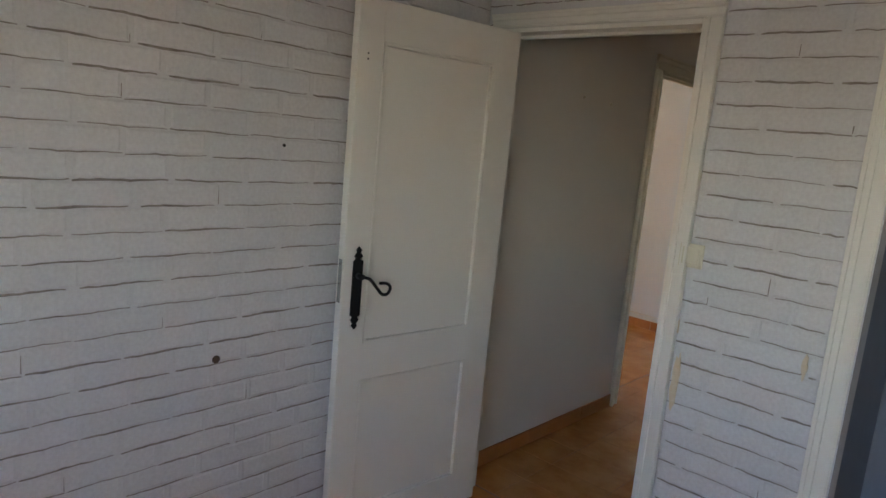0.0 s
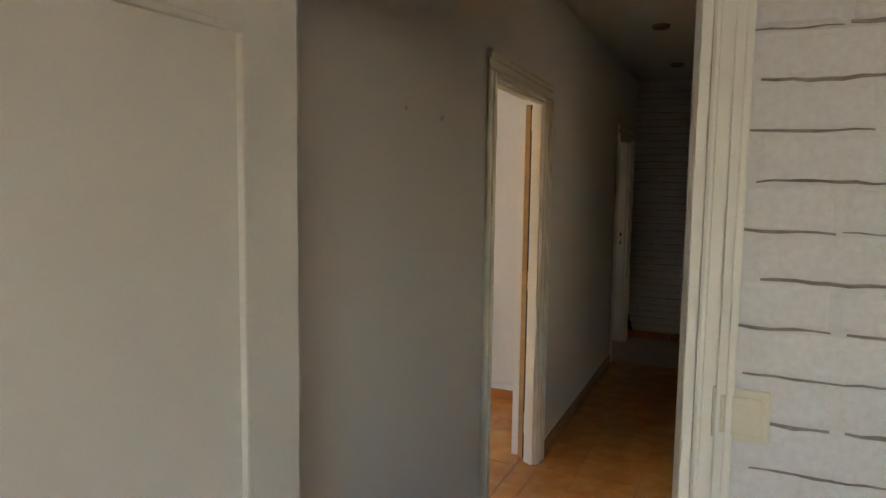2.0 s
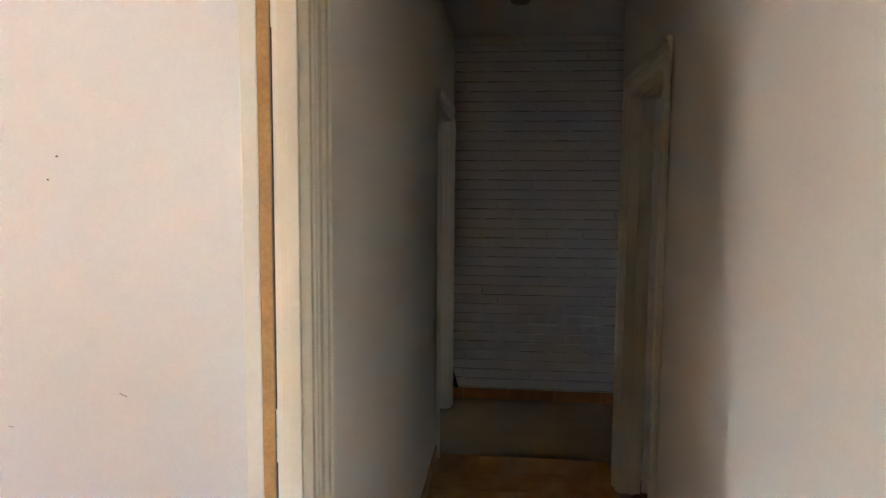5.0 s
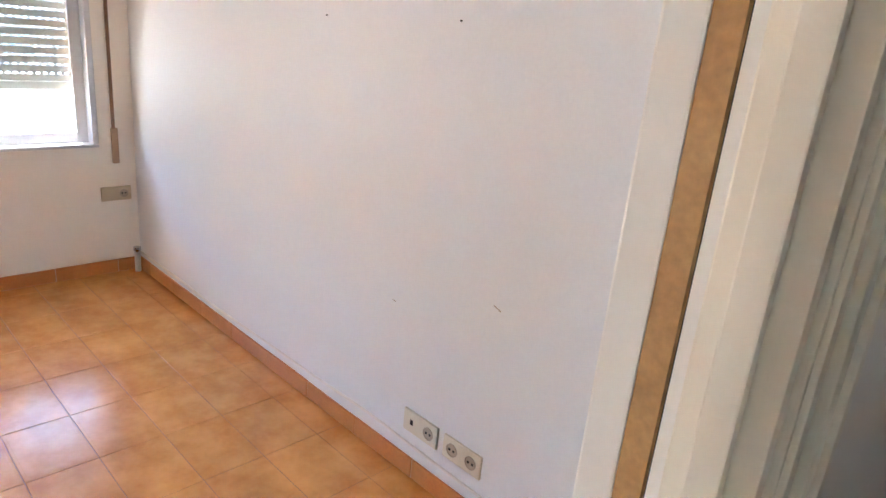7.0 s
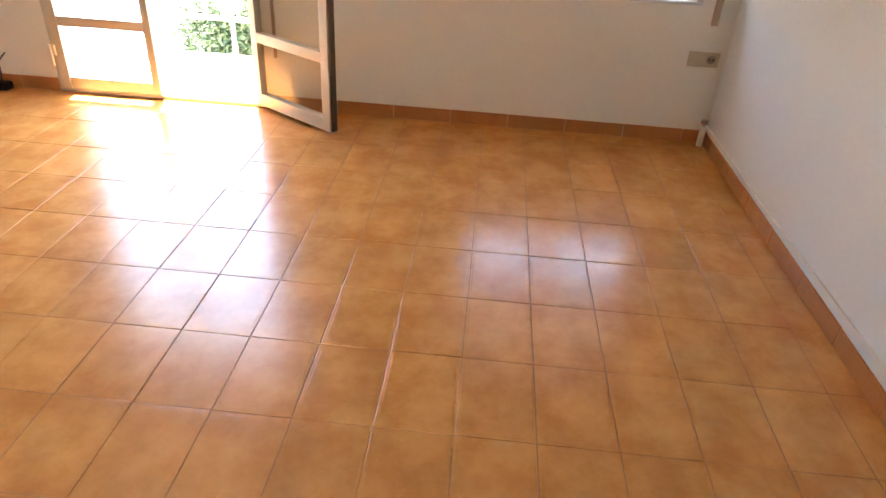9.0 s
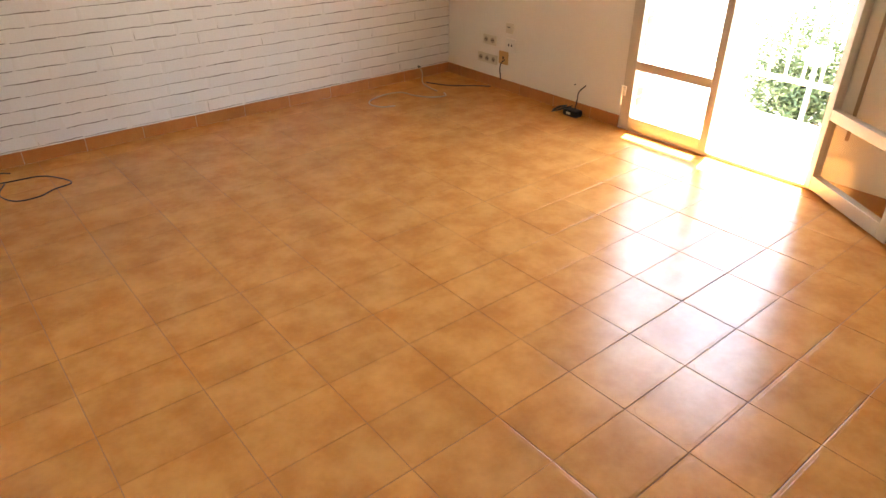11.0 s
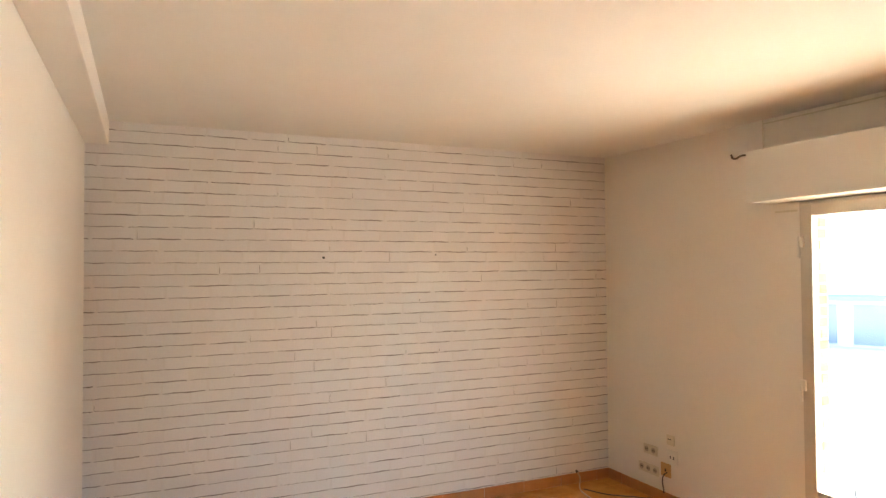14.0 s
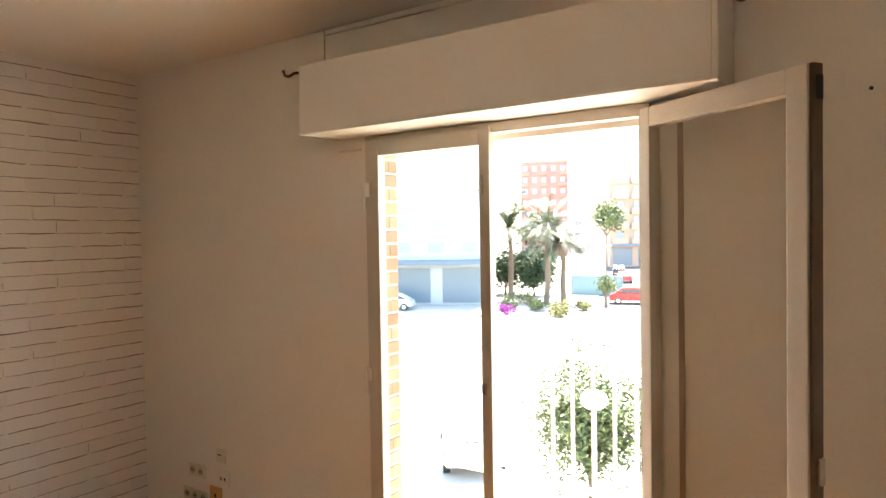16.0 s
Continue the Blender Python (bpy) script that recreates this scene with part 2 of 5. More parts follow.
wall_bed_s = solid("wall_bedroom_south", [(0.0, 1.35, -3.8, -3.6, 0, TOP), (1.35, 2.85, -3.8, -3.6, 0, 1.1), (1.35, 2.85, -3.8, -3.6, 1.95, TOP), (2.85, 3.0, -3.8, -3.6, 0, TOP)],
    M_PLASTER, "plain bedroom wall with a window opening", "wall")
# one dark blue-grey on all inside faces of the niche
solid("wall_wardrobe_niche", [(1.355, 1.455, 0.1, 0.62, 0, TOP), (2.2, 2.3, 0.1, 0.62, 0, TOP), (1.355, 2.3, 0.62, 0.7, 0, TOP)], mat("niche_blue_grey", (0.20, 0.22, 0.26), 0.6, mottle=0.3), "dark blue-grey inside of a wardrobe niche", "wall")
wall_east = solid("wall_corridor_east", [(0.937, 1.04, 0.1, 0.905, 0, TOP), (0.937, 1.04, 0.905, 1.675, DH, TOP), (0.937, 1.04, 1.675, 3.75, 0, TOP),
    (0.937, 1.04, 3.75, 4.50, DH, TOP), (0.937, 1.04, 4.50, 4.75, 0, TOP)], M_PLASTER, "cream plastered corridor wall with door openings", "wall")
solid("wall_bath", [(1.04, 2.7, 0.72, 0.8, 0, TOP), (2.6, 2.7, 0.8, 2.25, 0, TOP), (1.04, 2.7, 2.25, 2.35, 0, TOP)], M_BATH, "dark tiled bathroom walls", "wall")
solid("wall_side_room", [(1.04, 3.0, 3.1, 3.2, 0, TOP), (2.9, 3.0, 3.2, 4.65, 0, TOP), (1.04, 3.0, 4.65, 4.75, 0, TOP)], M_PLASTER, "plain side room walls", "wall")
wall_end = solid("wall_corridor_end", [(-0.3, 3.0, 5.93, 6.2, 0, TOP)], M_BRICKWALL, "corridor end wall with white brick relief", "wall")
solid("wall_hall_east", [(3.0, 3.1, 4.65, 6.2, 0, TOP)], M_PLASTER, "plain hall wall", "wall")
wall_brick = solid("wall_living_south", [(XW, XL, YB - 0.1, YB, 0, TOP)], M_BRICKWALL, "living room wall with white brick relief", "wall")
wall_white = solid("wall_living_north", [(XW, XL, YR, YR + 0.1, 0, TOP)], M_WHITE, "smooth white living room wall", "wall")
K0, K1, KH = -0.405, 0.838, 2.045     # balcony door opening
N0, N1, NZ0, NZ1 = 2.015, 3.222, 0.745, 2.0   # window opening
wall_win = solid("wall_living_west", [(XW - 0.09, XW, YB - 0.1, K0, 0, TOP), (XW - 0.09, XW, K0, K1, KH, TOP), (XW - 0.09, XW, K1, N0, 0, TOP), (XW - 0.09, XW, N0, N1, 0, NZ0),
    (XW - 0.09, XW, N0, N1, NZ1, TOP), (XW - 0.09, XW, N1, YR + 0.1, 0, TOP)], M_PLASTER, "cream plastered wall with balcony door and window", "wall")
FX = XW - 0.09
solid("wall_facade", [(FX - 0.13, FX, -4.5, K0 - 0.012, -5, 3.2), (FX - 0.13, FX, K0, K1, KH, 3.2), (FX - 0.13, FX, K0, K1, -5, -0.03), (FX - 0.13, FX, K1, N0, -5, 3.2), (FX - 0.13, FX, N0, N1, -5, NZ0),
    (FX - 0.13, FX, N0, N1, NZ1, 3.2), (FX - 0.13, FX, N1, 4.3, -5, 3.2), (FX - 0.13, FX, 4.3, 5.3, -5, 0.9), (FX - 0.13, FX, 4.3, 5.3, 2.1, 3.2), (FX - 0.13, FX, 5.3, 7.0, -5, 3.2)],
    mat("facade_render", (0.55, 0.36, 0.22), 0.85, mottle=0.4, scale=4), "outer facade of the apartment house", "wall")
solid("lintel", [(FX - 0.10, FX - 0.004, K0 + 0.004, K1 - 0.004, 1.985, KH - 0.001)], M_PLASTER, "cream rendered lintel over the balcony door", "lintel")
solid("wall_far_room", [(FX, XL, 6.1, 6.2, 0, TOP), (FX, XW, YR + 0.1, 4.3, 0, TOP), (FX, XW, 4.3, 4.78, 0, 1.45), (FX, XW, 4.3, 4.78, 1.95, TOP), (FX, XW, 4.78, 6.1, 0, TOP)], M_PLASTER, "plain walls of a further room", "wall")
solid("ceiling_living", [(XW, XL, YB, YR, H, H + 0.2)], M_CEIL, "white painted living room ceiling", "ceiling")
solid("ceiling_far_room", [(XW, XL, YR + 0.1, 6.1, H, H + 0.2)], M_CEIL, "white painted ceiling", "ceiling")
solid("ceiling_corridor", [(-0.12, 0.93, 0.1, 4.75, HC, HC + 0.12), (-0.14, 3.0, 4.75, 6.1, HC, HC + 0.12)], M_CEIL, "cream painted corridor ceiling", "ceiling")
solid("roof_slab", [(FX - 0.13, 3.1, -3.8, 6.2, TOP + 0.002, TOP + 0.2)], M_CEIL, "concrete slab over the flat", "slab")
solid("ceiling_bedroom", [(0.0, 2.9, -3.6, 0, H, H + 0.2)], M_CEIL, "white painted bedroom ceiling", "ceiling")
solid("ceiling_side_rooms", [(1.04, 3.0, 0.1, 4.75, HC, HC + 0.12)], M_CEIL, "plain ceiling", "ceiling")
solid("ceiling_beam", [(-0.262, XL, YB, YR, 2.41, H)], M_CEIL, "white plastered beam along the wall", "beam", bevel=0.006)
floor_living = solid("floor", [(XW, XL, YB, YR, -0.15, -0.0025)], M_GROUT, "terracotta tiled living room floor", "floor")
floor_corr = solid("floor_corridor", [(XL, 1.04, 0.1, 4.88, -0.15, -0.0025), (0.0, 3.0, -3.6, 0.1, -0.15, -0.0025), (1.04, 3.0, 0.1, 4.88, -0.15, -0.0025)], M_GROUT, "terracotta tiled corridor floor", "floor")
solid("floor_hall", [(XL, 3.0, 4.88, 6.1, -0.15, 0.0), (FX, XL, YR + 0.1, 6.1, -0.15, 0.0)], mat("pale_hall_floor", (0.33, 0.21, 0.11), 0.4, mottle=0.6, scale=5, grain=0.2), "pale tan hall floor", "floor")
solid("balcony_slab", [(-5.0, FX - 0.13, -2.2, 1.6, -0.25, -0.05)], mat("balcony_tile", (0.55, 0.50, 0.44), 0.7, mottle=0.4, scale=5), "pale balcony floor slab", "balcony")
# unseen slab, added only to keep direct sun off the room floor
solid("upper_balcony_slab", [(-4.86, FX - 0.13, -2.2, 1.6, 2.9, 3.1)], mat("overhang_render", (0.62, 0.58, 0.52), 0.85, mottle=0.3), "unseen overhang added to cut the sun on the floor", "balcony")


# ---- door frames and leaves ----
def across(axis, plane, side):
    """Maps (along, out, up) to the world for a wall at plane: axis 'y' is a wall that runs along y, side +1 or -1 is its outward way."""
    if axis == "y":
        return lambda a, o, z: (plane + side * o, a, z)
    return lambda a, o, z: (a, plane + side * o, z)


def wbox(bm, f, a0, a1, o0, o1, z0, z1, bevel=0.0):
    p, q = f(a0, o0, z0), f(a1, o1, z1)
    return box(bm, *[v for k in range(3) for v in sorted((p[k], q[k]))], bevel=bevel)


def casing(parent, f, a0, a1, top, width=0.085, left=True, right=True, name="casing", paint=None):
    paint = paint or M_TRIM
    def board(lo, hi, z0, z1, flip, upright):
        bm = bmesh.new()
        w = width
        for s0, s1, d in ((0.0, 1.0, 0.010), (0.55, 1.0, 0.018), (0.80, 0.97, 0.024), (0.06, 0.20, 0.015)):
            if upright:
                b0, b1 = (lo + (hi - lo) * s0, lo + (hi - lo) * s1) if not flip else (hi - (hi - lo) * s1, hi - (hi - lo) * s0)
                wbox(bm, f, b0, b1, 0.0005, d, z0, z1, 0.002)
            else:
                wbox(bm, f, lo, hi, 0.0005, d, z0 + (z1 - z0) * s0, z0 + (z1 - z0) * s1, 0.002)
        return bm
    if left:
        part(name, board(a0 - width, a0, 0.0, top, True, True), paint, parent)
    if right:
        part(name, board(a1, a1 + width, 0.0, top, False, True), paint, parent)
    part(name, board(a0 - (width if left else 0), a1 + (width if right else 0), top, top + width, False, False), paint, parent)


def jamb_lining(parent, f, a0, a1, top, depth, thick=0.018, stop=0.6, paint=None):
    paint = paint or M_TRIM
    for b0, b1, s in ((a0, a0 + thick, 1), (a1 - thick, a1, -1)):
        bm = bmesh.new()
        wbox(bm, f, b0 + 0.0005, b1 - 0.0005, -depth - 0.004, 0.004, 0, top, 0.002)
        wbox(bm, f, *sorted((b0 if s < 0 else b1, (b0 - 0.012) if s < 0 else (b1 + 0.012))), -depth * stop - 0.012, -depth * stop + 0.012, 0, top - thick, 0.002)
        part("jamb", bm, paint, parent)
    bm = bmesh.new()
    wbox(bm, f, a0 + thick, a1 - thick, -depth - 0.004, 0.004, top - thick, top - 0.0005, 0.002)
    wbox(bm, f, a0 + thick, a1 - thick, -depth * stop - 0.012, -depth * stop + 0.012, top - thick - 0.012, top - thick, 0.002)
    part("head", bm, paint, parent)


def panel_leaf(parent, at, width, height, thick, panels, name="leaf", label=""):
    """A painted leaf in its own frame: x along its width from the hinge, y through it, z up. Sunk, moulded panels on both faces."""
    leaf = new(name)
    leaf.parent = parent
    leaf.matrix_basis = at
    tagged(leaf, label)
    bm = bmesh.new()
    xs = [0, panels[0][0], panels[0][1], width]
    zs = [0.0] + [v for p in sorted(panels, key=lambda p: p[2]) for v in (p[2], p[3])] + [height]
    box(bm, 0, xs[1], 0, thick, 0, height, 0.003)
    box(bm, xs[2], width, 0, thick, 0, height, 0.003)
    for z0, z1 in zip(zs[::2], zs[1::2]):
        box(bm, xs[1] - 0.002, xs[2] + 0.002, 0.0004, thick - 0.0004, z0, z1, 0.002)
    part("stile_and_rail", bm, M_DOOR, leaf)
    for x0, x1, z0, z1 in panels:
        bm = bmesh.new()
        box(bm, x0 - 0.004, x1 + 0.004, 0.013, thick - 0.013, z0 - 0.004, z1 + 0.004)
        for y0, y1 in ((-0.002, 0.014), (thick - 0.014, thick + 0.002)):
            for a, b, c, d in ((x0, x0 + 0.012, z0, z1), (x1 - 0.012, x1, z0, z1), (x0, x1, z0, z0 + 0.012), (x0, x1, z1 - 0.012, z1)):
                box(bm, a, b, y0, y1, c, d, 0.003)
        part("panel", bm, M_DOOR, leaf)
    return leaf


def hinge(parent, x, y, z, h=0.09, r=0.007):
    bm = bmesh.new()
    tube(bm, [(x, y, z - h / 2), (x, y, z - 0.002)], r, 10)
    tube(bm, [(x, y, z + 0.002), (x, y, z + h / 2)], r, 10)
    tube(bm, [(x, y, z + h / 2), (x, y, z + h / 2 + 0.006)], r * 0.6, 8)
    tube(bm, [(x, y, z - h / 2 - 0.006), (x, y, z - h / 2)], r * 0.6, 8)
    return part("hinge", bm, M_TRIM, parent, "painted steel hinge")


# bedroom door
door = tagged(thing("door_1", "white two-panel door standing open against a brick wall", "door"), kind="structure")
f = across("x", 0.0, -1)
casing(door, f, B0, B1, BH, 0.054, paint=M_DOOR)
jamb_lining(door, f, B0, B1, BH, 0.1, stop=0.75, paint=M_DOOR)
_dir = math.degrees(math.atan2(-0.563, -0.064))
LW = 0.73
leaf = panel_leaf(door, pose(0.140, -0.006, 0.012, 0, 0, _dir), LW, BH - 0.035, 0.036,
                  [(0.125, LW - 0.100, 0.13, 0.64), (0.125, LW - 0.100, 0.775, 1.80)], label="white painted two-panel door leaf")
bm = bmesh.new()
HX, HZ = LW - 0.055, 0.98
outline = [(0, 0.145), (0.011, 0.133), (0.006, 0.125), (0.016, 0.112), (0.009, 0.102), (0.019, 0.095), (0.019, -0.095), (0.009, -0.102), (0.016, -0.112), (0.006, -0.125), (0.011, -0.133), (0, -0.145)]
vs = [bm.verts.new((HX + x, 0.038, HZ + z)) for x, z in outline] + [bm.verts.new((HX - x, 0.038, HZ + z)) for x, z in outline[-2:0:-1]]
face = bm.faces.new(vs)
ext = bmesh.ops.extrude_face_region(bm, geom=[face])
bmesh.ops.translate(bm, verts=[v for v in ext["geom"] if isinstance(v, bmesh.types.BMVert)], vec=(0, 0.006, 0))
handle = part("handle", bm, M_IRON, leaf, "black wrought iron handle plate")
bm = bmesh.new()
tube(bm, [(HX, 0.042, HZ + 0.045), (HX, 0.075, HZ + 0.045)], 0.010, 10)
loop = [(HX, 0.07, HZ + 0.045), (HX - 0.03, 0.074, HZ + 0.036), (HX - 0.06, 0.074, HZ + 0.005), (HX - 0.085, 0.074, HZ - 0.020), (HX - 0.108, 0.074, HZ - 0.020), (HX - 0.118, 0.074, HZ + 0.0),
        (HX - 0.103, 0.074, HZ + 0.016), (HX - 0.072, 0.074, HZ + 0.020)]
tube(bm, smooth_line(loop), 0.0058, 8)
part("lever", bm, M_IRON, handle, "looped iron lever", smooth=True)
bm = bmesh.new()
for z in (0.0, 0.018):
    box(bm, HX + 0.012, HX + 0.017, 0.0355, 0.0366, 1.735 + z, 1.741 + z)
part("screw_hole", bm, M_DARK, leaf)
bm = bmesh.new()
box(bm, LW - 0.0004, LW + 0.0012, 0.008, 0.028, 0.93, 1.08, 0.0004)
part("lock_plate", bm, M_STEEL, leaf)
# wardrobe casing beside it
ward = tagged(thing("trim", "white casing round a dark wardrobe niche", "trim"), kind="structure")
casing(ward, f, 1.452, 2.2, 2.1, 0.070, paint=M_DOOR)

# living room door, folded back into the room
door = tagged(thing("door_2", "cream door folded right back into the living room", "door"), kind="structure")
f = across("y", 0.0, 1)
casing(door, f, D0, D1, DH, 0.085)
jamb_lining(door, f, D0, D1, DH, 0.055, stop=0.5)
for o in door.children:
    slant(o)
leaf = panel_leaf(door, pose(-0.1450, D1 + 0.045, 0.012, 0, 0, 91.0), 0.78, DH - 0.03, 0.038, [(0.12, 0.66, 0.13, 0.62), (0.12, 0.66, 0.75, 1.8)], label="cream painted door leaf, folded back")
bm = bmesh.new()
box(bm, -0.1445, -0.1190, D1 + 0.046, D1 + 0.08, 0, DH - 0.02)
part("rebate", bm, M_WOOD, door, "unpainted pine rebate")
# black filler strip that stands in for the shade in the hinge gap
bm = bmesh.new()
box(bm, -0.1187, -0.0900, D1 + 0.052, D1 + 0.08, 0, DH - 0.02)
part("hinge_gap", bm, M_DARK, door, "black strip for the shade in the gap behind the hinges")
for z in (0.22, 1.03, 1.905):
    hinge(door, -0.094, D1 + 0.012, z, 0.11, 0.009)

# bathroom door frame and side room door, end door frame
door = tagged(thing("door_3", "cream bathroom door frame with empty lock strike holes", "door"), kind="structure")
f = across("y", 0.937, -1)
casing(door, f, 0.905, 1.675, DH, 0.085)
jamb_lining(door, f, 0.905, 1.675, DH, 0.084, stop=0.7)
bm = bmesh.new()
box(bm, 0.968, 0.988, 1.6555, 1.6575, 1.03, 1.062)
box(bm, 0.992, 0.998, 1.6555, 1.6575, 1.035, 1.05)
part("strike_hole", bm, M_DARK, door)
bm = bmesh.new()
box(bm, 0.968, 0.983, 1.6555, 1.6575, 0.955, 0.99)
part("strike_hole", bm, M_DARK, door)
leaf = panel_leaf(door, pose(1.045, 0.930, 0.012, 0, 0, 2), 0.74, DH - 0.03, 0.036, [(0.12, 0.62, 0.13, 0.62), (0.12, 0.62, 0.75, 1.8)], label="cream bathroom door leaf, open inwards")
door = tagged(thing("door_4", "cream side room door standing ajar inwards", "door"), kind="structure")
casing(door, f, 3.75, 4.50, DH, 0.085)
jamb_lining(door, f, 3.75, 4.50, DH, 0.103, stop=0.6)
leaf = panel_leaf(door, pose(1.047, 4.475, 0.012, 0, 0, -12), 0.72, DH - 0.04, 0.036, [(0.12, 0.60, 0.13, 0.62), (0.12, 0.60, 0.75, 1.8)], label="cream door leaf, open inwards")
for z in (0.25, 1.0, 1.8):
    hinge(door, 1.043, 4.465, z)
door = tagged(thing("door_5", "white door frame at the corridor's far end", "door"), kind="structure")
f0 = across("y", 0.0, 1)
casing(door, f0, E0, E1, DH, 0.075)
jamb_lining(door, f0, E0, E1, DH, -XL, stop=0.3)
bm = bmesh.new()
box(bm, -0.075, -0.06, E1 - 0.0205, E1 - 0.0185, 1.07, 1.10)
box(bm, -0.075, -0.06, E1 - 0.0205, E1 - 0.0185, 0.99, 1.02)
part("strike_hole", bm, M_DARK, door)

for o in door.children:
    slant(o)


# ---- switches and sockets ----
def plate(name, label, f, a, z, gangs=1, size=0.08, round_wells=True, material=None, upright=False, group="", wells=None):
    """A moulded plate on a wall with a rocker or earthed socket wells; a, z: its centre."""
    ob = thing(name, label, "socket" if round_wells else "switch", group=group)
    w, h = (size * gangs, size) if not upright else (size, size * gangs)
    bm = bmesh.new()
    wbox(bm, f, a - w / 2, a + w / 2, 0.0005, 0.010, z - h / 2, z + h / 2, 0.004)
    part("cover_plate", bm, material or M_PLASTIC, ob)
    for k in range(gangs):
        c = (k - (gangs - 1) / 2) * size
        ca, cz = (a + c, z) if not upright else (a, z + c)
        bm = bmesh.new()
        if round_wells and (wells is None or wells[k]):
            n = 20
            def ring(r, o):
                return [bm.verts.new(f(ca + r * math.cos(i * 2 * math.pi / n), o, cz + r * math.sin(i * 2 * math.pi / n))) for i in range(n)]
            rings = [ring(size * 0.28, 0.0101), ring(size * 0.28, 0.0125), ring(size * 0.255, 0.0125), ring(size * 0.245, 0.0105)]
            for r0, r1 in zip(rings, rings[1:]):
                for i in range(n):
                    bm.faces.new((r0[i], r0[(i + 1) % n], r1[(i + 1) % n], r1[i]))
            bm.faces.new(rings[-1])
            well = part("socket_well", bm, M_WELL, ob)
            for s in (-1, 1):
                bm = bmesh.new()
                wbox(bm, f, ca + s * size * 0.11 - 0.004, ca + s * size * 0.11 + 0.004, 0.0108, 0.0118, cz - 0.004, cz + 0.004)
                part("pin_hole", bm, M_DARK, well)
        elif round_wells and wells[k] is None:
            bm.free()
        elif round_wells:
            wbox(bm, f, ca - 0.007, ca + 0.007, 0.0101, 0.0112, cz - 0.010, cz + 0.010)
            part("port", bm, M_DARK, ob)
        else:
            wbox(bm, f, ca - size * 0.36, ca + size * 0.36, 0.0101, 0.016, cz - size * 0.36, cz + size * 0.36, 0.003)
            part("rocker", bm, M_PLASTIC, ob)
    return ob


plate("light_switch", "square ivory light switch on the brick wall", across("x", -0.004, -1), 0.957, 1.222, size=0.078, round_wells=False)
plate("light_switch", "small ivory light switch beside the bathroom door", across("y", 0.937, -1), 1.815, 1.185, size=0.08, round_wells=False)
fn = across("x", YR, -1)
plate("wall_socket", "ivory plate with an aerial port and a socket", fn, -1.31, 0.222, 2, 0.085, wells=(False, True), group="sockets low on the white wall")
plate("wall_socket", "ivory double socket low on the white wall", fn, -1.11, 0.222, 2, 0.085, group="sockets low on the white wall")
fw = across("y", XW, 1)
plate("wall_socket", "ivory blank and socket plate under the window", fw, 3.295, 0.475, 2, 0.082, material=mat("yellowed_plastic", (0.60, 0.49, 0.33), 0.45, mottle=0.3, scale=12), wells=(None, True))
plate("wall_socket", "ivory double socket near the room corner", fw, -1.645, 0.34, 2, 0.07, group="sockets by the corner")
plate("wall_socket", "ivory triple socket near the room corner", fw, -1.665, 0.20, 3, 0.07, group="sockets by the corner")
box_ = plate("telephone_socket", "small ivory telephone box on the wall", fw, -1.44, 0.455, 1, 0.072, wells=(None,))
bm = bmesh.new()
wbox(bm, fw, -1.462, -1.432, 0.0101, 0.0115, 0.458, 0.464)
part("slot", bm, M_DARK, box_)
box_ = plate("aerial_socket", "white aerial plate with two ports", fw, -1.425, 0.335, 1, 0.10, material=M_WHITEPLASTIC, wells=(None,))
for _a in (-1.438, -1.408):
    bm = bmesh.new()
    wbox(bm, fw, _a - 0.005, _a + 0.005, 0.0101, 0.0125, 0.328, 0.346, 0.001)
    part("port", bm, M_DARK, box_)
plate("cable_box", "tan plastic cable junction plate", fw, -1.49, 0.235, 1, 0.095, material=M_TANPLASTIC, wells=(False,))


# ---- balcony door ----
XF = XW + 0.012
bd = tagged(thing("door_6", "grey aluminium balcony door with one leaf open", "door"), kind="structure")
def bar(parent, name, x0, x1, y0, y1, z0, z1, m=None, bevel=0.004):
    bm = bmesh.new()
    box(bm, x0, x1, y0, y1, z0, z1, bevel)
    return part(name, bm, m or M_ALU, parent)
bar(bd, "frame_post", XF - 0.055, XF - 0.005, K0 + 0.002, K0 + 0.04, 0.0, KH - 0.04)
bar(bd, "frame_post", XF - 0.055, XF - 0.005, K1 - 0.04, K1 - 0.002, 0.0, KH - 0.04)
bar(bd, "frame_head", XF - 0.055, XF - 0.005, K0 + 0.002, K1 - 0.002, KH - 0.045, KH - 0.003)
bar(bd, "threshold", XF - 0.07, XF, K0 + 0.002, K1 - 0.002, 0.001, 0.022)
# closed sash
sash = new("sash")
sash.parent = bd
S0, S1 = K0 + 0.025, 0.228
bar(sash, "stile", XF - 0.035, XF + 0.012, S0, S0 + 0.062, 0.024, 2.02)
bar(sash, "stile", XF - 0.035, XF + 0.012, S1 - 0.045, S1, 0.024, 2.02)
bar(sash, "rail", XF - 0.034, XF + 0.011, S0 + 0.062, S1 - 0.045, 0.024, 0.095)
bar(sash, "rail", XF - 0.034, XF + 0.011, S0 + 0.062, S1 - 0.045, 0.39, 0.445)
bar(sash, "rail", XF - 0.034, XF + 0.011, S0 + 0.062, S1 - 0.045, 1.955, 2.02)
for z0, z1 in ((0.095, 0.39), (0.445, 1.955)):
    pane = bar(sash, "pane", XF - 0.014, XF - 0.009, S0 + 0.055, S1 - 0.038, z0 - 0.006, z1 + 0.006, M_GLASS, 0.0)
    pane.visible_shadow = False
bar(sash, "cover_strip", XF + 0.0125, XF + 0.020, S1 - 0.018, S1 + 0.006, 0.03, 2.03)
lat = bar(sash, "latch", XF + 0.0125, XF + 0.020, S1 - 0.042, S1 - 0.022, 0.99, 1.035, M_STEEL)
